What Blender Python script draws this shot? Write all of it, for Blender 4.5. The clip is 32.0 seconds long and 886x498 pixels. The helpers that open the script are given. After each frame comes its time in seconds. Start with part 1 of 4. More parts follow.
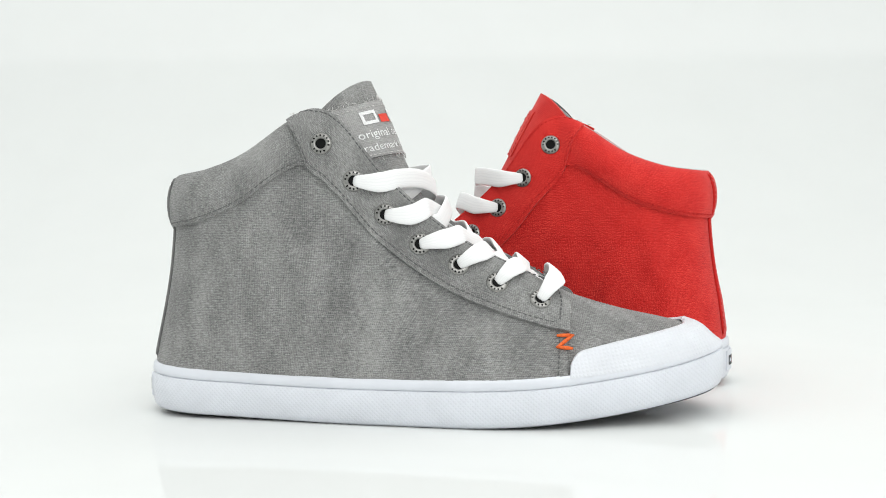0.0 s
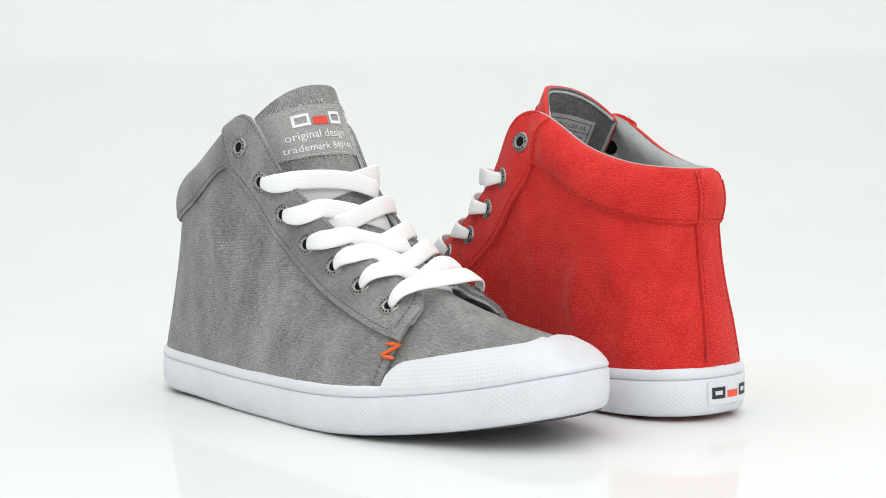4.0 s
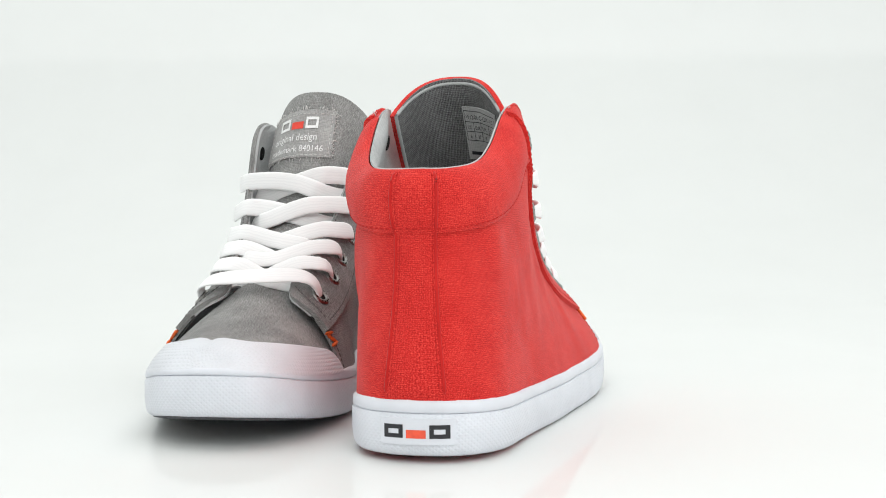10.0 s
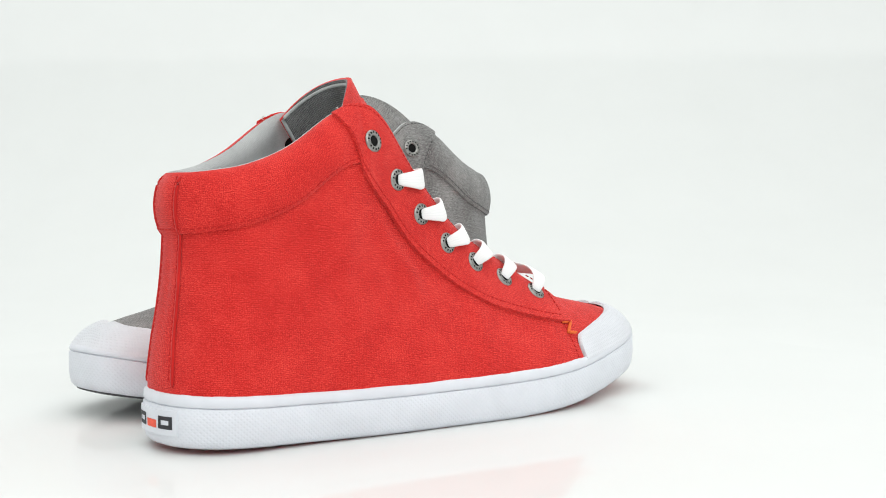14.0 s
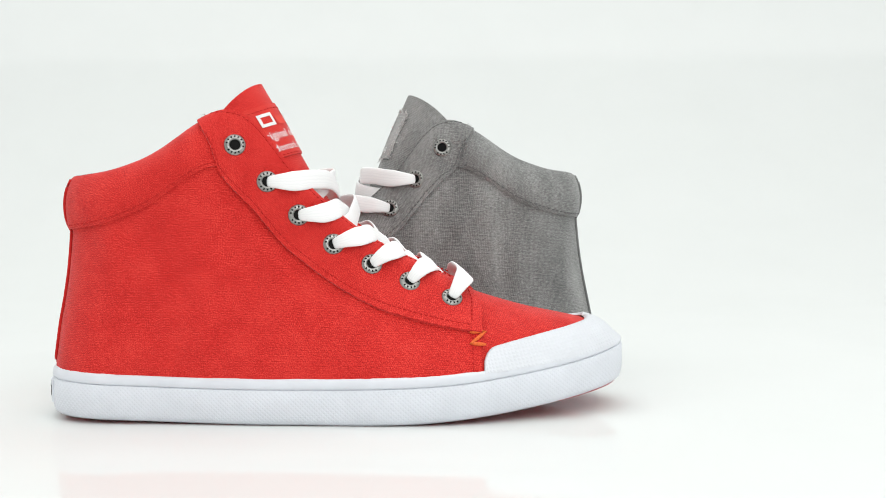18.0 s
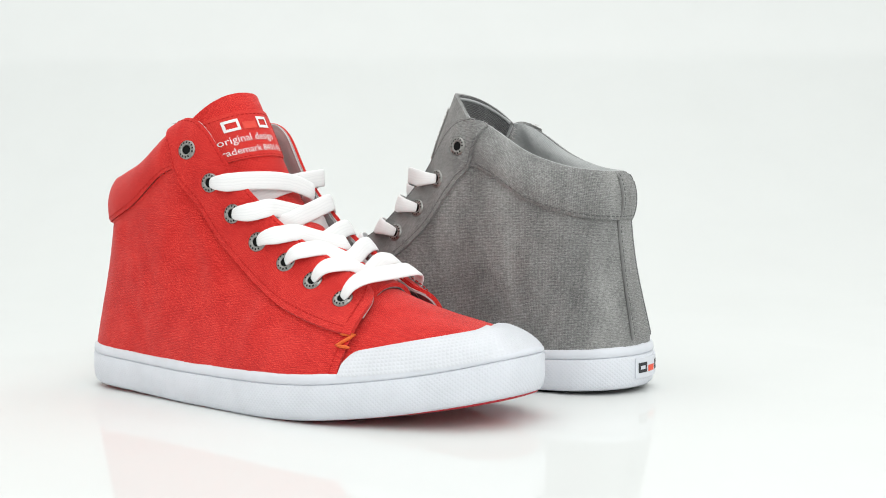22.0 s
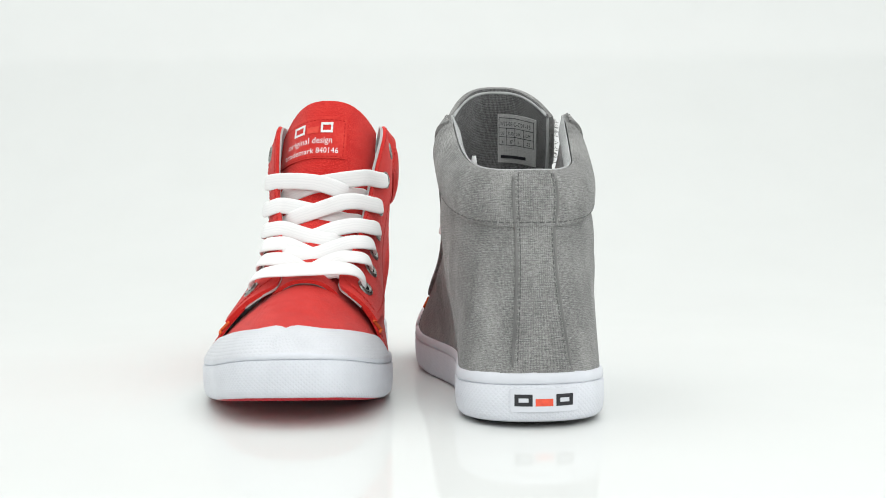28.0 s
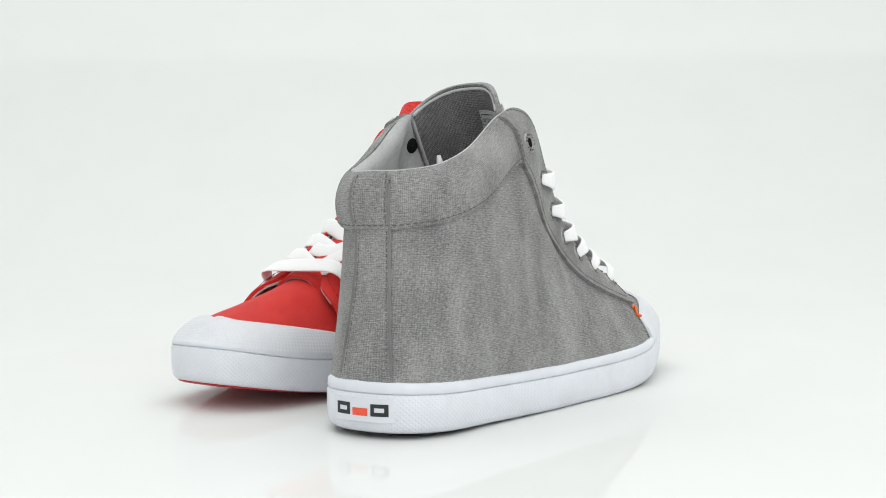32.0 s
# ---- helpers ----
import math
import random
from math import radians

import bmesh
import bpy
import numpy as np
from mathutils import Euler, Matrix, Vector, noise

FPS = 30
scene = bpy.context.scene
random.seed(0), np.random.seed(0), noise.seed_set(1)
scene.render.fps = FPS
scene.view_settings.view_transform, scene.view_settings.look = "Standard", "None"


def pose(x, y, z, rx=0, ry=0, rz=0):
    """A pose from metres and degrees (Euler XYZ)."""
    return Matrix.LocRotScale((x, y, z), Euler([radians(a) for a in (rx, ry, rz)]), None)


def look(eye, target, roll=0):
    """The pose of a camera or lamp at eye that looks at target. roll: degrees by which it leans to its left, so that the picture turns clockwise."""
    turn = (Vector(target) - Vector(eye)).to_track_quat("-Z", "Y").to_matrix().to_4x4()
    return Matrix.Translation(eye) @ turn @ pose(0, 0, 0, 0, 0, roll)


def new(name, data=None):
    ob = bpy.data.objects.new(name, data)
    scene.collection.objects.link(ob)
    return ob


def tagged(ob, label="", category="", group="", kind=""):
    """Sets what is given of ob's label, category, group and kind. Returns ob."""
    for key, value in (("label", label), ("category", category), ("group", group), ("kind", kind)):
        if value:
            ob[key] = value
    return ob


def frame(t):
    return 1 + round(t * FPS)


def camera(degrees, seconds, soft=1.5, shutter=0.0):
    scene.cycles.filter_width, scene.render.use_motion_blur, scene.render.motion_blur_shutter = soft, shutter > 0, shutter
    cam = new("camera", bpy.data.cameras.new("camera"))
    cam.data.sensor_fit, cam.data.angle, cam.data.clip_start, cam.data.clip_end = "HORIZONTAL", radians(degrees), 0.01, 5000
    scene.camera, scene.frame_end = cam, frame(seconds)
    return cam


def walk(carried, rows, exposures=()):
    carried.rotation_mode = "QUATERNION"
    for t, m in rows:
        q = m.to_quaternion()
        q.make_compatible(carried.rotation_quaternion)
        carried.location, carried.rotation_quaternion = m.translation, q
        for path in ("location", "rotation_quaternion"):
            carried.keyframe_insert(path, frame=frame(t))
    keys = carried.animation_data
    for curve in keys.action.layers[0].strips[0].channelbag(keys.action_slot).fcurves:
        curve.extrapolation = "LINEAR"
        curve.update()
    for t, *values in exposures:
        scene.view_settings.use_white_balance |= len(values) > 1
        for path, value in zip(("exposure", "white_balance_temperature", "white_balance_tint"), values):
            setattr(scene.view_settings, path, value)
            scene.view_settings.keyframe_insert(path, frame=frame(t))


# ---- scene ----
# Two single high-top canvas trainers on a slowly turning white table in a white light tent.
cam = camera(40.07, 32.0, soft=1.0)
EYE = pose(0, -0.6110, 0.1020, 90 - 2.910, 0.656, -1.887)
walk(cam, [(0, EYE), (32.0, EYE)], [(0, 0.0), (28.0, 0.0), (29.0, -0.06), (32.0, -0.06)])

MM = 0.001
# turn of the table: degrees every four seconds
TURN = [0.0, -36.33, -73.51, -110.46, -147.78, -184.88, -221.68, -258.35, -295.24]


def table_turn(t):
    return float(np.interp(t, [4.0 * i for i in range(9)], TURN))


# ------------------------------------------------------------------ world and lamps
world = bpy.data.worlds.new("studio_world")
scene.world = world
world.use_nodes = True
bgn = world.node_tree.nodes["Background"]
bgn.inputs["Color"].default_value = (0.972, 1.0, 0.982, 1)
bgn.inputs["Strength"].default_value = 1.04


def softbox(name, eye, target, sx, sy, watts, color=(1, 1, 1)):
    lamp = bpy.data.lights.new(name, "AREA")
    lamp.shape, lamp.size, lamp.size_y, lamp.energy, lamp.color = "RECTANGLE", sx, sy, watts, color
    ob = new(name, lamp)
    ob.matrix_world = look(eye, target)
    return ob


softbox("overhead_softbox", (0.0, 0.1, 1.25), (0, 0.02, 0), 1.3, 1.1, 5.4, (1.0, 0.995, 0.98))
softbox("front_softbox", (0.3, -1.0, 0.75), (0, 0, 0.06), 0.9, 0.8, 5.0, (1.0, 1.0, 1.0))


# ------------------------------------------------------------------ materials
def material(name):
    m = bpy.data.materials.new(name)
    m.use_nodes = True
    nt = m.node_tree
    b = nt.nodes["Principled BSDF"]
    return m, nt, b


def node(nt, kind, **values):
    n = nt.nodes.new(kind)
    for key, value in values.items():
        n.inputs[key].default_value = value
    return n


def ramp(nt, stops):
    r = nt.nodes.new("ShaderNodeValToRGB")
    e = r.color_ramp.elements
    e[0].position, e[0].color = stops[0][0], (*stops[0][1], 1)
    e[1].position, e[1].color = stops[-1][0], (*stops[-1][1], 1)
    for p, c in stops[1:-1]:
        x = e.new(p)
        x.color = (*c, 1)
    return r


def mapped(nt, sx, sy, sz, uv=True):
    tc = nt.nodes.new("ShaderNodeTexCoord")
    mp = nt.nodes.new("ShaderNodeMapping")
    mp.inputs["Scale"].default_value = (sx, sy, sz)
    nt.links.new(tc.outputs["UV" if uv else "Object"], mp.inputs["Vector"])
    return mp.outputs["Vector"]


def canvas(name, dark, mid, light, streak=0.5, weave=0.18, rough=0.92, wash_amount=0.6, cross=0.6, fold=0.5, speck=0.0, yarns=0.12, patch=(1.5, 1.5, 0.85)):
    """Woven cotton: yarn streaks along and across, soft washed patches, weave relief."""
    m, nt, b = material(name)
    L = nt.links.new
    along = node(nt, "ShaderNodeTexNoise", Scale=1.0, Detail=4.0, Roughness=0.7)
    L(mapped(nt, 420, 1600, 1), along.inputs["Vector"])
    across = node(nt, "ShaderNodeTexNoise", Scale=1.0, Detail=3.0, Roughness=0.7)
    L(mapped(nt, 2600, 380, 1), across.inputs["Vector"])
    wash = node(nt, "ShaderNodeTexNoise", Scale=38.0, Detail=4.0, Roughness=0.6)
    L(mapped(nt, *patch, False), wash.inputs["Vector"])
    a1 = nt.nodes.new("ShaderNodeMath"); a1.operation = "MULTIPLY_ADD"
    a1.inputs[1].default_value, a1.inputs[2].default_value = streak * 2.0, 0.5 - streak
    L(along.outputs["Fac"], a1.inputs[0])
    a2 = nt.nodes.new("ShaderNodeMath"); a2.operation = "MULTIPLY_ADD"
    a2.inputs[1].default_value = streak * cross * 2
    L(across.outputs["Fac"], a2.inputs[0]); L(a1.outputs[0], a2.inputs[2])
    a3 = nt.nodes.new("ShaderNodeMath"); a3.operation = "MULTIPLY_ADD"
    a3.inputs[1].default_value = wash_amount
    L(wash.outputs["Fac"], a3.inputs[0]); L(a2.outputs[0], a3.inputs[2])
    dots = node(nt, "ShaderNodeTexNoise", Scale=2500.0, Detail=1.0, Roughness=0.6)
    L(mapped(nt, 1, 0.8, 1), dots.inputs["Vector"])
    a5 = nt.nodes.new("ShaderNodeMath"); a5.operation = "MULTIPLY_ADD"
    a5.inputs[1].default_value = speck
    L(dots.outputs["Fac"], a5.inputs[0]); L(a3.outputs[0], a5.inputs[2])
    a4 = nt.nodes.new("ShaderNodeMath"); a4.operation = "ADD"
    a4.inputs[1].default_value = -wash_amount * 0.5 - streak * cross - speck * 0.5
    L(a5.outputs[0], a4.inputs[0])
    w1 = nt.nodes.new("ShaderNodeTexWave"); w1.bands_direction = "Y"
    w1.inputs["Scale"].default_value, w1.inputs["Distortion"].default_value = 1.0, 2.6
    L(mapped(nt, 400, 430, 1), w1.inputs["Vector"])
    w2 = nt.nodes.new("ShaderNodeTexWave"); w2.bands_direction = "X"
    w2.inputs["Scale"].default_value, w2.inputs["Distortion"].default_value = 1.0, 2.6
    L(mapped(nt, 360, 360, 1), w2.inputs["Vector"])
    add = nt.nodes.new("ShaderNodeMath"); add.operation = "ADD"
    L(w1.outputs["Fac"], add.inputs[0]); L(w2.outputs["Fac"], add.inputs[1])
    yarn = nt.nodes.new("ShaderNodeMath"); yarn.operation = "MULTIPLY_ADD"
    yarn.inputs[1].default_value, yarn.inputs[2].default_value = yarns, -yarns
    L(add.outputs[0], yarn.inputs[0])
    tone = nt.nodes.new("ShaderNodeMath"); tone.operation = "ADD"
    L(a4.outputs[0], tone.inputs[0]); L(yarn.outputs[0], tone.inputs[1])
    r = ramp(nt, [(0.22, dark), (0.5, mid), (0.8, light)])
    L(tone.outputs[0], r.inputs["Fac"]); L(r.outputs["Color"], b.inputs["Base Color"])
    add2 = nt.nodes.new("ShaderNodeMath"); add2.operation = "ADD"
    L(add.outputs[0], add2.inputs[0]); L(along.outputs["Fac"], add2.inputs[1])
    bump = nt.nodes.new("ShaderNodeBump")
    bump.inputs["Strength"].default_value, bump.inputs["Distance"].default_value = weave, 0.0006
    L(add2.outputs[0], bump.inputs["Height"])
    crumple = node(nt, "ShaderNodeTexNoise", Scale=30.0, Detail=2.5, Roughness=0.45, Distortion=0.25)
    L(mapped(nt, 1.1, 1.1, 0.9, False), crumple.inputs["Vector"])
    bump2 = nt.nodes.new("ShaderNodeBump")
    bump2.inputs["Strength"].default_value, bump2.inputs["Distance"].default_value = fold, 0.012
    L(crumple.outputs["Fac"], bump2.inputs["Height"]); L(bump2.outputs["Normal"], bump.inputs["Normal"])
    L(bump.outputs["Normal"], b.inputs["Normal"])
    b.inputs["Roughness"].default_value = rough
    b.inputs["Specular IOR Level"].default_value = 0.15
    b.inputs["Sheen Weight"].default_value = 0.12
    b.inputs["Sheen Roughness"].default_value = 0.5
    return m


def rubber(name, color, rough=0.45, knurl=0.0, size=700.0, turns=(0.62, -0.62)):
    """Moulded rubber with a fine diamond knurl where it has one, and faint scuffs."""
    m, nt, b = material(name)
    L = nt.links.new
    n = node(nt, "ShaderNodeTexNoise", Scale=60.0, Detail=5.0, Roughness=0.6)
    L(mapped(nt, 1, 1, 1, False), n.inputs["Vector"])
    d = tuple(c * 0.93 for c in color)
    r = ramp(nt, [(0.3, d), (0.62, color)])
    L(n.outputs["Fac"], r.inputs["Fac"]); L(r.outputs["Color"], b.inputs["Base Color"])
    b.inputs["Roughness"].default_value = rough
    b.inputs["Specular IOR Level"].default_value = 0.4
    last = None
    if knurl:
        h = None
        for rot in turns:
            w = nt.nodes.new("ShaderNodeTexWave"); w.bands_direction = "X"
            w.inputs["Scale"].default_value = 1.0
            tc = nt.nodes.new("ShaderNodeTexCoord"); mp = nt.nodes.new("ShaderNodeMapping")
            mp.inputs["Rotation"].default_value = (0, 0, rot)
            mp2 = nt.nodes.new("ShaderNodeMapping"); mp2.inputs["Scale"].default_value = (size, size, 1)
            L(tc.outputs["UV"], mp.inputs["Vector"]); L(mp.outputs["Vector"], mp2.inputs["Vector"])
            L(mp2.outputs["Vector"], w.inputs["Vector"])
            if h is None:
                h = w.outputs["Fac"]
            else:
                mn = nt.nodes.new("ShaderNodeMath"); mn.operation = "MINIMUM"
                L(h, mn.inputs[0]); L(w.outputs["Fac"], mn.inputs[1]); h = mn.outputs[0]
        bp = nt.nodes.new("ShaderNodeBump")
        bp.inputs["Strength"].default_value, bp.inputs["Distance"].default_value = knurl, 0.0006
        L(h, bp.inputs["Height"]); last = bp.outputs["Normal"]
    bp2 = nt.nodes.new("ShaderNodeBump")
    bp2.inputs["Strength"].default_value, bp2.inputs["Distance"].default_value = 0.12, 0.001
    L(n.outputs["Fac"], bp2.inputs["Height"])
    if last is not None:
        L(last, bp2.inputs["Normal"])
    L(bp2.outputs["Normal"], b.inputs["Normal"])
    return m


def plain(name, color, rough=0.6, metal=0.0, grain=0.08, scale=400.0, spec=0.4):
    m, nt, b = material(name)
    L = nt.links.new
    n = node(nt, "ShaderNodeTexNoise", Scale=scale, Detail=3.0)
    L(mapped(nt, 1, 1, 1, False), n.inputs["Vector"])
    r = ramp(nt, [(0.3, tuple(c * (1 - grain * 2) for c in color)), (0.65, color)])
    L(n.outputs["Fac"], r.inputs["Fac"]); L(r.outputs["Color"], b.inputs["Base Color"])
    bp = nt.nodes.new("ShaderNodeBump")
    bp.inputs["Strength"].default_value, bp.inputs["Distance"].default_value = 0.2, 0.0004
    L(n.outputs["Fac"], bp.inputs["Height"]); L(bp.outputs["Normal"], b.inputs["Normal"])
    b.inputs["Roughness"].default_value, b.inputs["Metallic"].default_value = rough, metal
    b.inputs["Specular IOR Level"].default_value = spec
    return m


def lace_cloth(name):
    """Flat woven white lace: fine ribs along its length."""
    m, nt, b = material(name)
    L = nt.links.new
    w = nt.nodes.new("ShaderNodeTexWave"); w.bands_direction = "Y"
    w.inputs["Scale"].default_value, w.inputs["Distortion"].default_value = 1.0, 3.0
    L(mapped(nt, 420, 380, 1), w.inputs["Vector"])
    r = ramp(nt, [(0.0, (0.80, 0.80, 0.805)), (0.6, (0.84, 0.84, 0.84))])
    L(w.outputs["Fac"], r.inputs["Fac"]); L(r.outputs["Color"], b.inputs["Base Color"])
    bp = nt.nodes.new("ShaderNodeBump")
    bp.inputs["Strength"].default_value, bp.inputs["Distance"].default_value = 0.05, 0.0002
    L(w.outputs["Fac"], bp.inputs["Height"]); L(bp.outputs["Normal"], b.inputs["Normal"])
    b.inputs["Roughness"].default_value = 0.85
    b.inputs["Specular IOR Level"].default_value = 0.2
    b.inputs["Sheen Weight"].default_value = 0.1
    return m


GREY_CANVAS = canvas("grey_chambray_canvas", (0.115, 0.115, 0.115), (0.225, 0.225, 0.22), (0.37, 0.37, 0.36), 0.6, speck=0.6, fold=0.4, weave=0.3, wash_amount=0.75, yarns=0.12, cross=0.4)
RED_CANVAS = canvas("red_canvas", (0.33, 0.009, 0.009), (0.59, 0.022, 0.019), (0.78, 0.072, 0.056), 0.32, wash_amount=0.32, cross=0.5, fold=0.2, weave=0.2, speck=1.3, yarns=0.10, patch=(2.2, 2.2, 2.2))
GREY_LINING = canvas("grey_lining", (0.07, 0.07, 0.07), (0.15, 0.15, 0.15), (0.26, 0.26, 0.26), 0.5, yarns=0.3, weave=0.5)
PALE_LINING = canvas("pale_lining", (0.34, 0.35, 0.35), (0.46, 0.47, 0.47), (0.57, 0.58, 0.58), 0.3)
WHITE_RUBBER = rubber("white_rubber", (0.68, 0.70, 0.75), 0.45)
WHITE_KNURL = rubber("white_ribbed_rubber", (0.68, 0.70, 0.75), 0.45, 0.26, 220.0, (0.8, -0.8))
WHITE_CAP = rubber("white_toe_rubber", (0.665, 0.68, 0.72), 0.45, 0.32, 175.0, (0.0, 1.5708))
DARK_OUTSOLE = rubber("dark_outsole_rubber", (0.055, 0.055, 0.06), 0.6, 0.6, 120.0)
RED_OUTSOLE = rubber("red_outsole_rubber", (0.45, 0.012, 0.02), 0.5, 0.6, 120.0)
LACE = lace_cloth("white_cotton_lace")
GUNMETAL = plain("gunmetal", (0.34, 0.335, 0.32), 0.30, 1.0, 0.15, 900.0)
# near-black: painted shade inside the eyelets, also their stamps and backs
HOLE_SHADE_AND_STAMP = plain("hole_shade_and_stamp", (0.010, 0.010, 0.010), 0.9, spec=0.1)
ORANGE = plain("orange_thread", (0.85, 0.16, 0.04), 0.75, 0, 0.15, 1500.0, 0.2)
GREY_THREAD = plain("grey_thread", (0.13, 0.13, 0.13), 0.85, 0, 0.1, 1500.0, 0.2)
RED_THREAD = plain("red_thread", (0.50, 0.016, 0.014), 0.8, 0, 0.1, 1500.0, 0.2)
WHITE_PRINT = plain("white_print", (0.82, 0.82, 0.82), 0.7)
RED_PRINT = plain("red_print", (0.72, 0.06, 0.04), 0.7)
ORANGE_PRINT = plain("orange_print", (0.85, 0.10, 0.05), 0.6)
BLACK_PRINT = plain("black_print", (0.025, 0.025, 0.03), 0.6)
LABEL_CLOTH = canvas("pale_grey_label_cloth", (0.34, 0.34, 0.34), (0.46, 0.46, 0.455), (0.56, 0.56, 0.55), 0.4)
GREY_PATCH = canvas("grey_patch_cloth", (0.22, 0.22, 0.215), (0.33, 0.325, 0.32), (0.45, 0.45, 0.44), 0.5)
RED_PATCH = canvas("red_patch_cloth", (0.50, 0.022, 0.018), (0.62, 0.035, 0.03), (0.70, 0.07, 0.05), 0.4)
FRAY = plain("frayed_thread", (0.60, 0.58, 0.57), 0.9)


# ------------------------------------------------------------------ the studio
def simple(name, verts, faces, mat, smooth=False):
    me = bpy.data.meshes.new(name)
    me.from_pydata([tuple(v) for v in verts], [], faces)
    me.update()
    if smooth:
        for p in me.polygons:
            p.use_smooth = True
    me.materials.append(mat)
    return new(name, me)


ACRYL, nt_a, b_a = material("white_acrylic")
dust = node(nt_a, "ShaderNodeTexNoise", Scale=9.0, Detail=4.0)
nt_a.links.new(mapped(nt_a, 1, 1, 1, False), dust.inputs["Vector"])
ra = ramp(nt_a, [(0.3, (0.75, 0.765, 0.757)), (0.7, (0.765, 0.78, 0.772))])
nt_a.links.new(dust.outputs["Fac"], ra.inputs["Fac"])
nt_a.links.new(ra.outputs["Color"], b_a.inputs["Base Color"])
b_a.inputs["Roughness"].default_value = 0.9
b_a.inputs["Specular IOR Level"].default_value = 0.0
gloss_a = node(nt_a, "ShaderNodeBsdfGlossy", Roughness=0.06)
both_a = node(nt_a, "ShaderNodeMixShader", Fac=0.17)
nt_a.links.new(b_a.outputs["BSDF"], both_a.inputs[1])
nt_a.links.new(gloss_a.outputs["BSDF"], both_a.inputs[2])
nt_a.links.new(both_a.outputs["Shader"], nt_a.nodes["Material Output"].inputs["Surface"])


def sweep():
    """White sheet that runs from under the camera to the back and curves up into a wall and a ceiling."""
    low = -0.0016
    prof = [(-2.2, 2.4), (-2.2, low), (-1.2, low), (0.36, low)]
    prof += [(0.36 + 1.0 * math.sin(a), low + 1.0 * (1 - math.cos(a))) for a in np.linspace(0.05, math.pi / 2, 24)]
    prof += [(1.36, 2.4)]
    verts, faces = [], []
    for x in (-1.9, 1.9):
        verts += [(x, y, z) for y, z in prof]
    n = len(prof)
    faces = [(i, i + 1, n + i + 1, n + i) for i in range(n - 1)]
    ob = simple("backdrop", verts, faces, ACRYL, True)
    return tagged(ob, "seamless glossy white sweep of a photo studio", "backdrop", kind="structure")


sweep()


def turntable():
    me = bpy.data.meshes.new("turntable")
    bm = bmesh.new()
    bmesh.ops.create_cone(bm, cap_ends=True, segments=160, radius1=0.285, radius2=0.285, depth=0.0014)
    bm.to_mesh(me); bm.free()
    me.materials.append(ACRYL)
    ob = new("turntable", me)
    ob.location = (0, 0, -0.0007)
    return tagged(ob, "round glossy white acrylic turntable under the shoes", "turntable")


TABLE = turntable()


# ------------------------------------------------------------------ shoe geometry, in millimetres
LEN = 262.0


SLOPES = {}


def hermite(xk, yk, x, flat=(False, False)):
    key = (tuple(xk), tuple(yk), flat)
    if key not in SLOPES:
        m = np.gradient(np.asarray(yk, float), np.asarray(xk, float))
        if flat[0]:
            m[0] = 0
        if flat[1]:
            m[-1] = 0
        SLOPES[key] = (np.asarray(xk, float), np.asarray(yk, float), m)
    xk, yk, m = SLOPES[key]
    x = np.asarray(x, float)
    i = np.clip(np.searchsorted(xk, x) - 1, 0, len(xk) - 2)
    h = xk[i + 1] - xk[i]
    s = (x - xk[i]) / h
    return ((2 * s**3 - 3 * s**2 + 1) * yk[i] + (s**3 - 2 * s**2 + s) * h * m[i]
            + (-2 * s**3 + 3 * s**2) * yk[i + 1] + (s**3 - s**2) * h * m[i + 1])


WIDTH = {-1: (32.3, 43.4, 49.2, 40.7), 1: (33.4, 29.5, 43.2, 41.3)}   # outer (-1) and inner (+1) side of a right shoe


def half_outline(side, s):
    """Sole edge of one side; s from 0 at the heel to pi at the toe."""
    x = (1 - np.cos(s)) / 2
    heel = np.where(x < 0.14, (1 - (1 - np.clip(x / 0.14, 0, 1)) ** 2.3) ** (1 / 2.3), 1)
    toe = np.where(x > 0.74, (1 - np.clip((x - 0.74) / 0.26, 0, 1) ** 2.4) ** (1 / 2.4), 1)
    w = WIDTH[side]
    h = hermite([0, 0.12, 0.42, 0.68, 0.85, 1.0], [w[0] * 0.97, *w, w[3]], x) * heel * toe
    y = side * h + 4.75 * np.clip((x - 0.7) / 0.3, 0, 1) ** 2
    return np.stack([x * LEN, y], -1)


def inset_half(side, s, d):
    e = 1e-3
    p = half_outline(side, s)
    t = half_outline(side, np.clip(s + e, 0, math.pi)) - half_outline(side, np.clip(s - e, 0, math.pi))
    t = t / (np.linalg.norm(t, axis=-1, keepdims=True) + 1e-12)
    n = np.stack([t[..., 1], -t[..., 0]], -1) * side      # inward
    q = p + n * d
    ends = (s < 0.02) | (s > math.pi - 0.02)
    q[..., 1] = np.where(ends, p[..., 1], q[..., 1])
    return q


def sole_top(x):
    return hermite([0, 30, 110, 190, 235, 262.3], [23.9, 22.3, 20.5, 22.8, 28.0, 33.4], np.clip(x, 0, LEN))


def sole_low(x):
    return hermite([0, 30, 110, 175, 215, 262.3], [2.6, 1.5, 0.0, 1.0, 5.0, 12.6], np.clip(x, 0, LEN))


ST = np.arange(15.0)
BX = np.array([0, 7, 22, 42, 58, 70, 82, 103, 135, 170, 201, 224, 243, 255.5, 262.0])
TX = [13.0, 17.8, 33.1, 51.9, 72, 84.5, 95.5, 113.5, 140.5, 168, 193, 215, 235, 250, 257.0]
TZ = [109.0, 109.2, 111.8, 119.0, 132.2, 136.4, 130.7, 107.2, 82.0, 66.4, 55.5, 48.4, 43.8, 39.6, 33.7]
TY = {-1: [0, 11.5, 22.6, 28.4, 29.4, 30.0, 29.8, 25.2, 19.8, 15.0, 10.8, 4, 0, 0, 0],
      1: [0, 17.5, 28.2, 35.3, 37.4, 36.6, 34, 28, 22.8, 18.2, 13.2, 6, 0, 0, 0]}
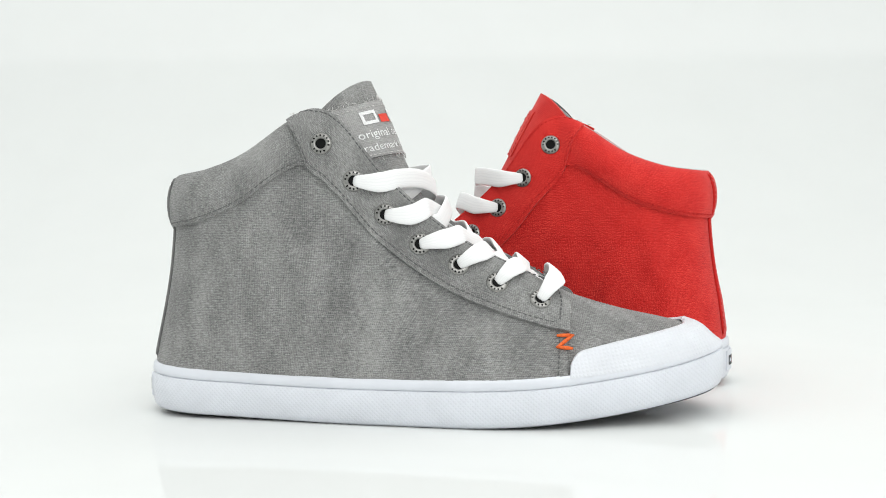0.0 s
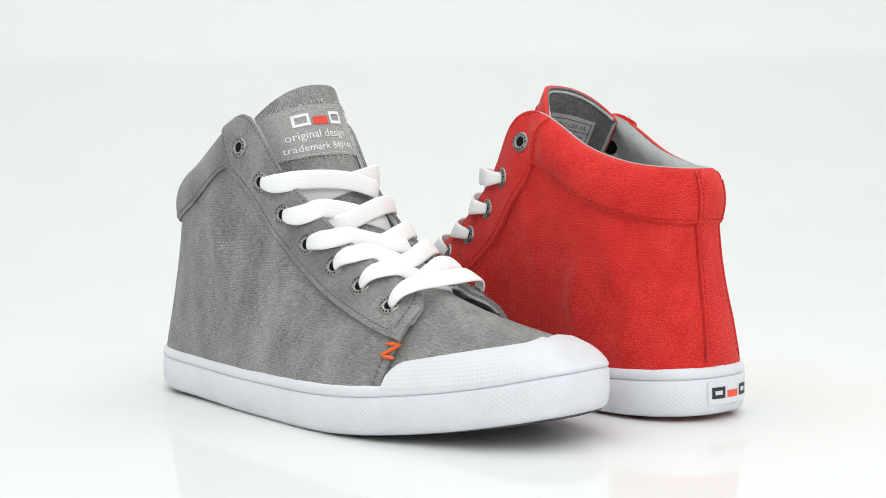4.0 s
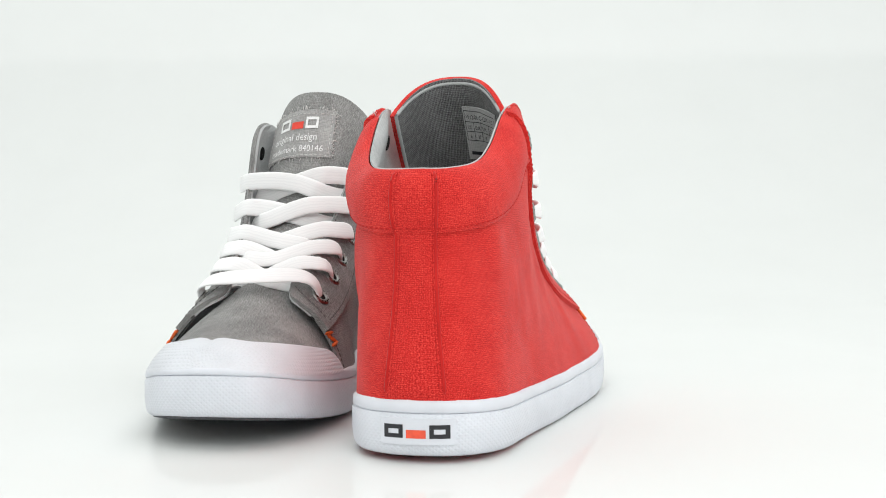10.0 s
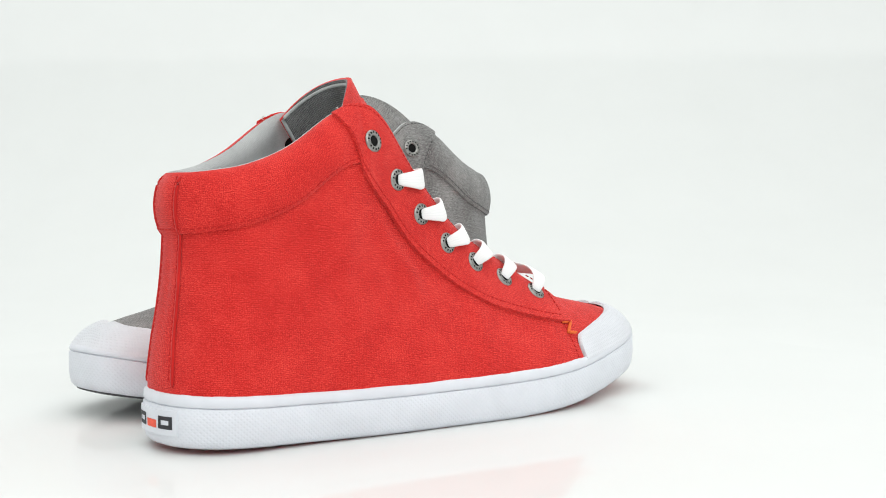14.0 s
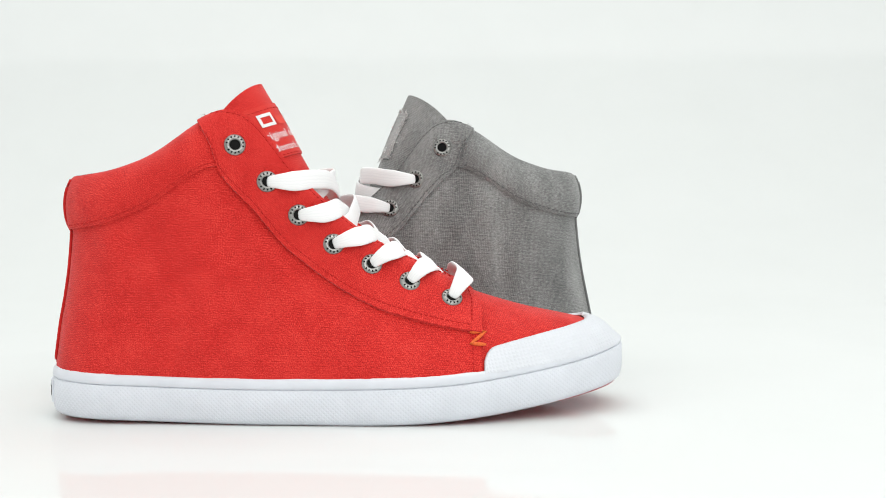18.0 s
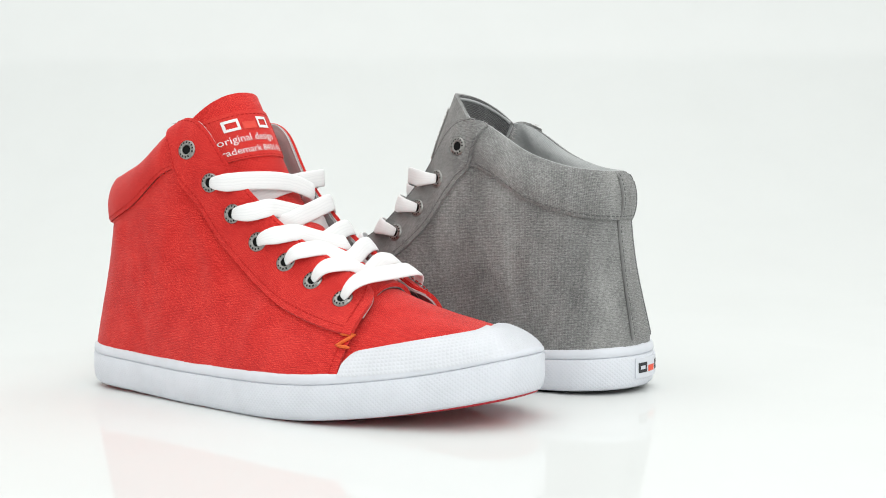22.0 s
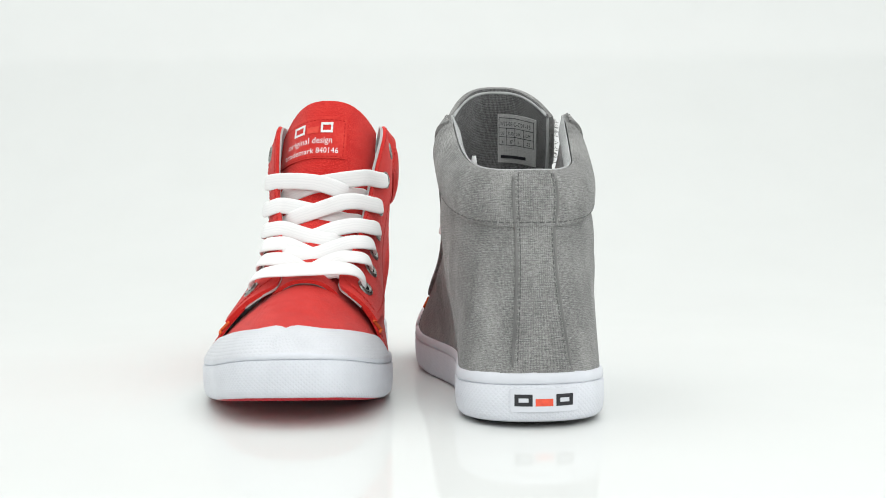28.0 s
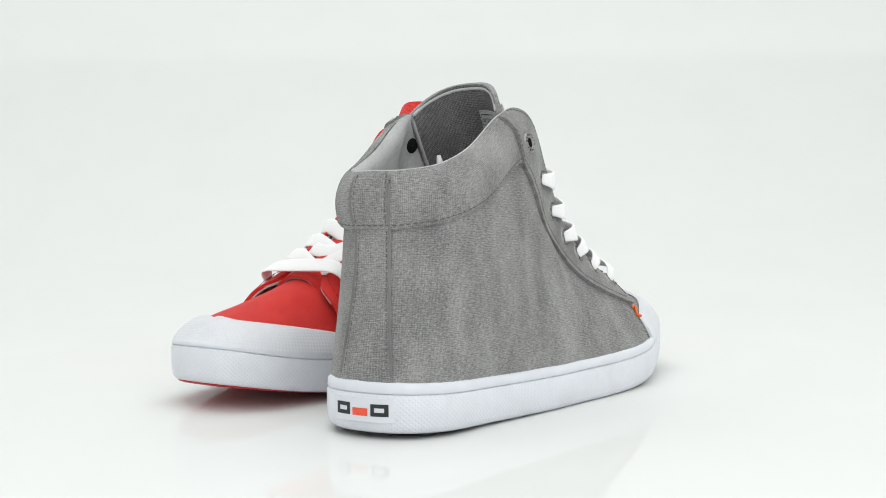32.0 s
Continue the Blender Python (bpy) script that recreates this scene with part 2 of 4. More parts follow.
EA = [1, 1, 1, 1, 1.1, 1.3, 1.45, 1.5, 1.4, 1.22, 1.18, 1.25, 1.35, 1.5, 1.4]
EC = [1, 1, 1, 1, 1.05, 1.1, 1.15, 1.25, 1.35, 1.5, 1.7, 1.9, 2.0, 2.0, 1.6]
BAND = 24.0   # depth of the padded collar
PAD_AT = [0.0, 1.0, 2.0, 3.0, 4.0, 5.0]
PAD = {-1: [3.4, 3.6, 4.8, 5.4, 4.6, 3.4], 1: [3.4, 3.8, 5.4, 6.2, 5.6, 4.0]}   # how far the collar's padding swells
INSET = 1.6    # canvas behind the rubber's edge
ROLL = {-1: [0, 1.0, 4.0, 6.8, 6.4, 5.6, 3.2, 0.8, 1.0, 0, 0, 0, 0, 0, 0], 1: [0, 1.0, 3.5, 6.5, 6.8, 6.0, 3.8, 2.0, 1.0, 0, 0, 0, 0, 0, 0]}   # how far the top edge rolls inward
WAIST = {-1: [3.2, 2.0, 0.5, -0.4, -0.2, 1.5, 4.5, 6.6, 6.2, 4.0, 1.0, 0, 0, 0, 0], 1: [3.2, 1.8, 0.2, 0, -0.5, -2.0, -3.5, -4.5, -4.0, -2.0, -0.5, 0, 0, 0, 0]}   # how far the walls draw in between sole and collar


SKEW = [0.0]     # how far a shoe's laced upper sits over to its inner side, in mm
SKEW_K = [0, 0.12, 0.4, 0.75, 0.85, 0.85, 1.3, 1.1, 1, 0.9, 0.5, 0.1, 0, 0, 0]


def base(side, k, v, closed=False):
    k, v = np.broadcast_arrays(np.asarray(k, float), np.asarray(v, float))
    s = np.arccos(np.clip(1 - 2 * hermite(ST, BX, k) / LEN, -1, 1))
    s = np.where(k < 1, np.arccos(1 - 2 * BX[1] / LEN) * k, s)
    s = np.where(k > 13, np.arccos(1 - 2 * BX[13] / LEN) * (14 - k) + math.pi * (k - 13), s)
    b = inset_half(side, s, INSET)
    bz = sole_top(b[..., 0]) - 2.0
    tx, tz = hermite(ST, TX, k, (True, True)), hermite(ST, TZ, k, (True, True))
    ty = np.maximum(hermite(ST, TY[side], k), 0) * (0 if closed else 1) * side
    a, c = hermite(ST, EA, k), hermite(ST, EC, k)
    f = 1 - (1 - np.clip(v, 0, 1)) ** c
    g = np.clip(v, 0, 1) ** a
    p = np.stack([b[..., 0] + (tx - b[..., 0]) * f, b[..., 1] + (ty - b[..., 1]) * g, bz + (tz - bz) * f], -1)
    h = np.clip(hermite(ST, WAIST[side], k), -9, 9) * np.sin(math.pi * np.clip(v, 0, 1)) ** 1.5
    back = np.clip(1 - k, 0, 1) ** 1.5
    p[..., 1] -= side * h * (1 - back)
    f0 = 1 - 26.0 / np.maximum(tz - bz, 27.0)
    roll = np.maximum(hermite(ST, ROLL[side], k), 0) * np.clip((f - f0) / (1 - f0), 0, 1) ** 1.7 * (0 if closed else 1)
    p[..., 1] += SKEW[0] * np.maximum(hermite(ST, SKEW_K, k), 0) * np.clip(v, 0, 1) - side * roll
    p[..., 0] += (h - 0.5 * SKEW[0] * np.clip(v / 0.25, 0, 1)) * np.clip(1 - k / 2.0, 0, 1)
    return p


def depth_v(side, k, dz):
    """The v that lies dz millimetres lower than the top edge."""
    k = np.asarray(k, float)
    lo, hi = base(side, k, np.zeros_like(k))[..., 2], base(side, k, np.ones_like(k))[..., 2]
    f = np.clip(1 - dz / (hi - lo), 0, 1)
    return 1 - (1 - f) ** (1 / hermite(ST, EC, k))


def surf(side, k, v, off=0.0, closed=False):
    """The upper's outer skin: station k from heel 0 to toe 14, v from the sole 0 to the top edge 1, off outward."""
    k, v = np.broadcast_arrays(np.asarray(k, float), np.asarray(v, float))
    e = 2e-3
    kk, vv = np.clip(k, e, 14 - e), np.clip(v, e, 1 - e)
    dk = base(side, kk + e, vv, closed) - base(side, kk - e, vv, closed)
    dv = base(side, kk, vv + e, closed) - base(side, kk, vv - e, closed)
    n = np.cross(dk, dv) * -side
    n = n / (np.linalg.norm(n, axis=-1, keepdims=True) + 1e-12)
    edge = k < 0.02
    n[..., 1] = np.where(edge, 0, n[..., 1])
    if closed:
        n[..., 1] *= np.clip((1 - v) / 0.08, 0, 1)
    n = n / (np.linalg.norm(n, axis=-1, keepdims=True) + 1e-12)
    vs = depth_v(side, k, BAND)
    sb = np.clip((v - vs) / (1 - vs), 0, 1)
    fade = np.clip((5.0 - k) / 0.9, 0, 1)
    pad = np.interp(k, PAD_AT, PAD[side]) * np.sin(math.pi * np.clip(sb, 0, 1)) ** 0.6 * fade
    return base(side, k, v, closed) + n * (off + pad)[..., None]


def shell(name, P, thick, mat, parent, label="", flat=False):
    """A sheet of cloth or rubber from a grid of points: outer face, inner face and rims, with UVs in metres."""
    P = np.asarray(P, float)
    nu, nv = P.shape[:2]
    du = np.gradient(P, axis=0); dv = np.gradient(P, axis=1)
    n = np.cross(du, dv)
    n = n / (np.linalg.norm(n, axis=-1, keepdims=True) + 1e-12)
    Q = P - n * thick
    lu = np.concatenate([[0], np.cumsum(np.linalg.norm(np.diff(P[:, nv // 2], axis=0), axis=-1))])
    lv = np.concatenate([np.zeros((nu, 1)), np.cumsum(np.linalg.norm(np.diff(P, axis=1), axis=-1), axis=1)], axis=1)
    verts = np.concatenate([P.reshape(-1, 3), Q.reshape(-1, 3)]) * MM
    N = nu * nv
    I = lambda i, j, o=0: o * N + i * nv + j
    faces = []
    for i in range(nu - 1):
        for j in range(nv - 1):
            faces.append((I(i, j), I(i + 1, j), I(i + 1, j + 1), I(i, j + 1)))
            faces.append((I(i, j, 1), I(i, j + 1, 1), I(i + 1, j + 1, 1), I(i + 1, j, 1)))
    for j in range(nv - 1):
        faces.append((I(0, j), I(0, j + 1), I(0, j + 1, 1), I(0, j, 1)))
        faces.append((I(nu - 1, j), I(nu - 1, j, 1), I(nu - 1, j + 1, 1), I(nu - 1, j + 1)))
    for i in range(nu - 1):
        faces.append((I(i, 0), I(i, 0, 1), I(i + 1, 0, 1), I(i + 1, 0)))
        faces.append((I(i, nv - 1), I(i + 1, nv - 1), I(i + 1, nv - 1, 1), I(i, nv - 1, 1)))
    me = bpy.data.meshes.new(name)
    me.from_pydata(verts.tolist(), [], faces)
    uvl = me.uv_layers.new(name="UVMap")
    U = np.stack([np.repeat(lu[:, None], nv, 1), lv], -1).reshape(-1, 2)
    U = np.concatenate([U, U + thick]) * MM
    if flat:      # weave runs level along the side and wraps round the heel
        U = np.stack([verts[:, 0] + np.abs(verts[:, 1]), verts[:, 2]], -1)
    idx = np.empty(len(me.loops), dtype=np.int32)
    me.loops.foreach_get("vertex_index", idx)
    uvl.data.foreach_set("uv", U[idx].astype(np.float32).ravel())
    me.polygons.foreach_set("use_smooth", [True] * len(me.polygons))
    me.update()
    bm = bmesh.new(); bm.from_mesh(me)
    for e in bm.edges:
        if len(e.link_faces) == 2 and e.calc_face_angle(0) > 1.0:
            e.smooth = False
    bmesh.ops.recalc_face_normals(bm, faces=bm.faces)
    bm.to_mesh(me); bm.free()
    me.materials.append(mat)
    ob = new(name, me)
    ob.parent = parent
    if label:
        ob["label"] = label
    return ob


def mesh_part(name, verts, faces, mat, parent, label="", smooth=True):
    me = bpy.data.meshes.new(name)
    me.from_pydata([tuple(np.asarray(v) * MM) for v in verts], [], faces)
    me.update()
    if smooth:
        me.polygons.foreach_set("use_smooth", [True] * len(me.polygons))
    me.materials.append(mat)
    ob = new(name, me)
    ob.parent = parent
    if label:
        ob["label"] = label
    return ob


def tube(pts, r, seg=6):
    """Vertices and faces of a round thread along points."""
    pts = np.asarray(pts, float)
    t = np.gradient(pts, axis=0)
    t /= np.linalg.norm(t, axis=1, keepdims=True) + 1e-9
    up = np.where(np.abs(t[:, 2:3]) > 0.9, [[1.0, 0, 0]], [[0, 0, 1.0]])
    a = np.cross(t, up); a /= np.linalg.norm(a, axis=1, keepdims=True) + 1e-9
    b = np.cross(t, a)
    n = len(pts)
    V = []
    for i in range(n):
        rr = r * (0.55 if i in (0, n - 1) else 1.0)
        for j in range(seg):
            w = 2 * math.pi * j / seg
            V.append(pts[i] + rr * (math.cos(w) * a[i] + math.sin(w) * b[i]))
    F = [(i * seg + j, i * seg + (j + 1) % seg, (i + 1) * seg + (j + 1) % seg, (i + 1) * seg + j)
         for i in range(n - 1) for j in range(seg)]
    F += [tuple(reversed(range(seg))), tuple((n - 1) * seg + j for j in range(seg))]
    return V, F


def joined(chunks):
    V, F = [], []
    for v, f in chunks:
        o = len(V)
        V += list(v)
        F += [tuple(i + o for i in q) for q in f]
    return V, F


def stitches(path, mat, parent, pitch=2.4, dash=1.75, r=0.32):
    """A row of short threads along a dense path."""
    path = np.asarray(path, float)
    d = np.concatenate([[0], np.cumsum(np.linalg.norm(np.diff(path, axis=0), axis=1))])
    at = lambda x: np.array([np.interp(x, d, path[:, c]) for c in range(3)])
    chunks, x = [], 0.6
    while x + dash < d[-1]:
        chunks.append(tube([at(x), at(x + dash * 0.5), at(x + dash)], r, 5))
        x += pitch
    V, F = joined(chunks)
    return mesh_part("stitching", V, F, mat, parent)


# ---- sole
def closed_outline(off, n=130):
    s = np.linspace(0, math.pi, n)
    a = inset_half(-1, s, -off)
    b = inset_half(1, s, -off)
    a[0] = (-off, 0); b[0] = (-off, 0)
    tip = half_outline(1, np.array([math.pi]))[0]
    a[-1] = b[-1] = (LEN + off, tip[1])
    return np.concatenate([a, b[-2:0:-1]])


def ring(profile, name, mat, parent, label="", ragged=0.0, cap=False):
    """A band round the sole. profile: rows of (outward mm, height as a function of x)."""
    rows = []
    for off, zf in profile:
        o = closed_outline(off)
        z = zf(o[:, 0])
        rows.append(np.column_stack([o, z]))
    if ragged:
        rng = np.random.RandomState(3)
        w = np.convolve(rng.randn(len(rows[0]) + 4), np.ones(3) / 3, "same")[2:-2] * ragged
        rows[-1][:, 2] += w; rows[-2][:, 2] += w
    P = np.array(rows)
    m, n = P.shape[:2]
    V = P.reshape(-1, 3)
    F = [(i * n + j, i * n + (j + 1) % n, (i + 1) * n + (j + 1) % n, (i + 1) * n + j) for i in range(m - 1) for j in range(n)]
    if cap:
        F.append(tuple(reversed(range(n))))
    ob = mesh_part(name, V, F, mat, parent, label)
    me = ob.data
    uvl = me.uv_layers.new(name="UVMap")
    d = np.concatenate([[0], np.cumsum(np.linalg.norm(np.diff(P[0], axis=0), axis=1))])
    h = np.concatenate([[0], np.cumsum(np.linalg.norm(np.diff(P[:, 30], axis=0), axis=1))])
    for poly in me.polygons:
        for li in poly.loop_indices:
            vi = me.loops[li].vertex_index
            i, j = divmod(vi, n)
            u = d[j]
            if j == 0 and any(me.loops[q].vertex_index % n == n - 1 for q in poly.loop_indices):
                u = d[-1] + 2
            uvl.data[li].uv = (u * MM, h[i] * MM)
    return ob


def sole(parent, bottom):
    stripe = lambda x: sole_top(x) - np.interp(x, [0, 190, 255], [4.9, 4.6, 3.2])
    low = sole_low
    wall = lambda x: sole_low(x) + 0.4 + 0.8 * np.clip((x - 205) / 50, 0, 1) ** 1.5
    ring([(-4.5, lambda x: wall(x) + 0.1), (-2.2, wall), (-0.9, lambda x: wall(x) + 1.1), (-0.25, lambda x: wall(x) + 3.0), (0.05, lambda x: wall(x) + 5.4),
          (0.2, lambda x: (low(x) + stripe(x)) / 2), (0.1, lambda x: stripe(x) - 1.0), (-0.5, lambda x: stripe(x) - 0.2), (-1.3, stripe)],
         "midsole_wall", WHITE_KNURL, parent, "white rubber wall with a fine diamond knurl")
    ring([(-1.3, lambda x: stripe(x) - 0.1), (-0.5, lambda x: stripe(x) + 0.15), (-0.1, lambda x: stripe(x) + 0.8),
          (-0.4, lambda x: sole_top(x) - 1.2), (-1.4, lambda x: sole_top(x) - 0.2), (-3.2, lambda x: sole_top(x) - 0.1), (-6.0, lambda x: sole_top(x) - 2.0)],
         "foxing_band", WHITE_RUBBER, parent, "smooth white rubber band", ragged=0.55)
    ring([(-4.6, low), (-3.2, lambda x: low(x) + 0.3), (-2.7, lambda x: low(x) + 1.0), (-3.4, lambda x: wall(x) + 0.8)],
         "outsole", bottom, parent, "ribbed rubber tread", cap=True)
    o = closed_outline(-5.5)
    V = np.column_stack([o, sole_top(o[:, 0]) - 4])
    mesh_part("insole", V, [tuple(range(len(V)))], PALE_LINING, parent, "pale cloth insole")


def heel_x(y):
    y = np.asarray(y, float)
    w = np.where(y < 0, 29.4, 32.2)
    q = np.clip(np.abs(y) / w, 0, 0.98)
    return 0.14 * LEN * (1 - (1 - q**2.3) ** (1 / 2.3))


def slab(outline, fn, thick, name, mat, parent, label=""):
    """A thin raised plate whose flat outline is bent onto a surface by fn(a, b, height)."""
    n = len(outline)
    top = [fn(a, b, thick) for a, b in outline]
    low = [fn(a, b, 0.0) for a, b in outline]
    F = [tuple(range(n)), tuple(reversed(range(n, 2 * n)))] + [(i, n + i, n + (i + 1) % n, (i + 1) % n) for i in range(n)]
    return mesh_part(name, top + low, F, mat, parent, label, smooth=False)


def bent_grid(a0, a1, b0, b1, fn, thick, name, mat, parent, label="", na=16, nb=8):
    A, B = np.meshgrid(np.linspace(a0, a1, na), np.linspace(b0, b1, nb), indexing="ij")
    P = np.array([[fn(A[i, j], B[i, j], thick) for j in range(nb)] for i in range(na)])
    return shell(name, P, thick, mat, parent, label)


def mark(fn, x0, z0, w, h, ink, red, parent, flip=1, stroke=0.32):
    """The maker's mark as three plain shapes: two frames and a block between them."""
    g = w / 3.35
    def box(a0, a1, b0, b1, mat):
        pts = [(x0 + flip * a0, z0 + b0), (x0 + flip * a1, z0 + b0), (x0 + flip * a1, z0 + b1), (x0 + flip * a0, z0 + b1)]
        n = 5
        V = []
        for q in range(n):
            t = q / (n - 1)
            V.append(fn(pts[0][0] + (pts[1][0] - pts[0][0]) * t, pts[0][1], 0.12))
        for q in range(n):
            t = 1 - q / (n - 1)
            V.append(fn(pts[0][0] + (pts[1][0] - pts[0][0]) * t, pts[2][1], 0.12))
        mesh_part("mark_bar", V, [tuple(range(2 * n))], mat, parent, smooth=False)
    t, w = h * stroke, g * stroke * 0.7
    for a in (0, g * 2.35):
        box(a, a + g, 0, t, ink); box(a, a + g, h - t, h, ink)
        box(a, a + w, t, h - t, ink); box(a + g - w, a + g, t, h - t, ink)
    box(g * 1.17, g * 2.17, 0, h * 0.62, red)


def text_on(body, size, fn, x0, z0, mat, parent, flip=1, spacing=1.0):
    """Built-in lettering bent onto a surface."""
    cu = bpy.data.curves.new("lettering", "FONT")
    cu.body, cu.size, cu.space_character, cu.resolution_u = body, size, spacing, 2
    tmp = bpy.data.objects.new("lettering", cu)
    scene.collection.objects.link(tmp)
    dg = bpy.context.evaluated_depsgraph_get()
    me = bpy.data.meshes.new_from_object(tmp.evaluated_get(dg))
    bpy.data.objects.remove(tmp)
    bpy.data.curves.remove(cu)
    for v in me.vertices:
        v.co = Vector(np.asarray(fn(x0 + flip * v.co.x, z0 + v.co.y, 0.14)) * MM)
    me.name = "lettering"
    me.materials.clear()
    me.materials.append(mat)
    ob = new("lettering", me)
    ob.parent = parent
    ob["label"] = "printed words"
    return ob


def heel_label(parent):
    fn = lambda a, b, h: np.array([heel_x(a) - 0.3 - h, a, b])
    lab = bent_grid(13.6, -15.0, 7.6, 17.4, fn, 0.7, "heel_label", WHITE_RUBBER, parent, "raised white rubber heel badge")
    f2 = lambda a, b, h: np.array([heel_x(a) - 1.0 - h, a, b])
    mark(f2, 12.0, 10.0, 25.0, 5.0, BLACK_PRINT, ORANGE_PRINT, lab, -1)
    return lab


# ---- upper
def front_edge(v):
    return 9.77 + 0.35 * np.asarray(v)


def creases(side, k, v, seed):
    """Soft folds that wear has left in the side panel, as an outward shift in mm."""
    rng = np.random.RandomState(seed)
    p = base(side, k, v)
    x, z = p[..., 0], p[..., 2]
    out = np.zeros_like(x)
    for _ in range(15):
        cx, cz = 25 + 135 * rng.rand(), 36 + 52 * rng.rand()
        w = math.radians(-40 - 60 * rng.rand())
        along = (x - cx) * math.cos(w) + (z - cz) * math.sin(w)
        off = -(x - cx) * math.sin(w) + (z - cz) * math.cos(w) + 0.006 * along**2
        out += (0.9 + 0.9 * rng.rand()) * rng.choice([-0.5, 1, 1]) * np.exp(-(off / (4.0 + 3 * rng.rand())) ** 2 - (along / (12 + 14 * rng.rand())) ** 2)
    return out * np.clip(v / 0.15, 0, 1) * np.clip((9.2 - k) / 1.5, 0, 1) * np.clip(k / 1.2, 0, 1)


def quarter(side, parent, mat, seed=0):
    """Side panel, from the heel to the front edge beside the toe, up to the collar seam and under the facing."""
    nu, nv = 120, 52
    a, b = np.meshgrid(np.linspace(0, 1, nu), np.linspace(0, 1, nv), indexing="ij")
    kg = a * 9.95
    top = depth_v(side, kg, BAND - 0.4)
    t4 = np.clip((kg - 5.1) / 0.6, 0, 1)
    v = b * (top * (1 - t4) + t4 * 0.98) * (1 - 0.5 * np.clip((kg - 8.7) / 1.2, 0, 1))
    k = a * front_edge(v)
    P = surf(side, k, v, np.clip(creases(side, k, v, seed), -0.8, 2.4) * np.clip((top - v) / 0.08, 0, 1))
    return shell("quarter_panel", P if side < 0 else P[:, ::-1], 1.2, mat, parent, "side panel of woven canvas", flat=True)


WIDER = [0.0]    # extra width of a shoe's eyelet strip, in mm


def facing_bounds(k):
    w = np.interp(k, [4.0, 4.5, 4.95, 5.3, 6, 7, 8, 9, 10.1], [1.0, 13, 25.2, 28, 29.5, 27.3, 22.8, 20, 16])
    return w + WIDER[0] * np.interp(k, [4.6, 5.6, 8.5, 10.1], [0, 1, 1, 0.3])


def facing_uv(side, a, b):
    kk = 4.0 + a * 6.0
    lo = depth_v(side, kk, facing_bounds(kk))
    v = lo + (1.0 - lo) * b
    ke = front_edge(v) - 0.62 * (1 - np.sqrt(1 - 0.995 * np.clip((b - 0.35) / 0.65, 0, 1) ** 2)) + 0.02
    k = 4.0 + a * (ke - 4.0)
    return k, v


def facing(side, parent, mat, thread):
    """Eyelet stay: a folded strip from the collar corner to the toe."""
    nu, nv = 80, 18
    a, b = np.meshgrid(np.linspace(0, 1, nu), np.linspace(0, 1, nv), indexing="ij")
    k, v = facing_uv(side, a, b)
    P = surf(side, k, v, 2.0)
    P[..., 2] -= 3.2 * np.clip((k - 9.25) / 0.6, 0, 1) * b**2
    ob = shell("eyelet_facing", P if side < 0 else P[:, ::-1], 2.1, mat, parent, "folded canvas strip with eyelets")
    k, v = facing_uv(side, a, 0.3 + 0.7 * b)
    P = surf(side, k, v, -0.2)
    P[..., 2] -= 3.2 * np.clip((k - 9.25) / 0.6, 0, 1) * b**2
    shell("facing_lining", P if side < 0 else P[:, ::-1], 1.1, PALE_LINING, ob, "pale cloth behind the eyelets")
    for bb in (0.075, 0.94):
        aa = np.linspace(0.06, 0.97, 160)
        k, v = facing_uv(side, aa, np.full_like(aa, bb))
        stitches(surf(side, k, v, 2.0), thread, ob)
    bb = np.linspace(0.12, 0.9, 40)
    vv = np.linspace(0.03, 0.36, 40)
    stitches(surf(side, front_edge(vv) - 0.13, vv, 0.1), thread, ob)
    k, v = facing_uv(side, np.full_like(bb, 0.972), bb)
    stitches(surf(side, k, v, 2.0), thread, ob)
    return ob


def collar(parent, mat, thread):
    """Padded ankle collar from facing to facing round the heel."""
    ks = np.linspace(4.9, 0, 50)
    vs = np.linspace(0, 1, 22)
    rows = []
    for side in (-1, 1):
        k = ks if side < 0 else ks[::-1][1:]
        for kk in k:
            lo = float(depth_v(side, np.array(kk), BAND))
            v = lo + (1 - lo) * vs
            rows.append(surf(side, np.full_like(v, kk), v, 0.15 + 1.4 * np.exp(-vs * 8)))
    ob = shell("padded_collar", np.array(rows)[::-1], 1.0, mat, parent, "padded canvas ankle collar")
    path = []
    for side in (-1, 1):
        k = np.linspace(4.9, 0.0, 120) if side < 0 else np.linspace(0.0, 4.9, 120)
        v = depth_v(side, k, BAND - 1.6)
        path.append(surf(side, k, v, 0.95))
    stitches(np.concatenate(path), thread, ob, 2.9, 2.1)
    return ob


def lining(parent):
    """Pale inner cloth that rolls over the collar's edge and runs down inside."""
    ks = np.linspace(9.6, 0, 64)
    d = np.array([0, 0.4, 1.0, 2.0, 3.5, 6, 10, 16, 24, 34, 46, 60, 74])
    rows = []
    for side in (-1, 1):
        k = ks if side < 0 else ks[::-1][1:]
        for kk in k:
            pad = 5.5 if kk < 4 else max(1.4, 5.5 - 5 * (kk - 4))
            v = np.clip(depth_v(side, np.full_like(d, kk), d), 0.02, 1)
            lo = float(depth_v(side, np.array(kk), BAND))
            sb = np.clip((v - lo) / (1 - lo), 0, 1)
            off = (-0.5 if kk < 5 else 0.2) - pad * (1 - np.exp(-d / 2.2)) - float(np.interp(kk, PAD_AT, PAD[side])) * np.sin(math.pi * sb) ** 0.6 * min(1, max(0, (5.0 - kk) / 0.9))
            rows.append(surf(side, np.full_like(v, kk), v, off))
    return shell("lining", np.array(rows), 0.6, PALE_LINING, parent, "pale grey cloth lining")


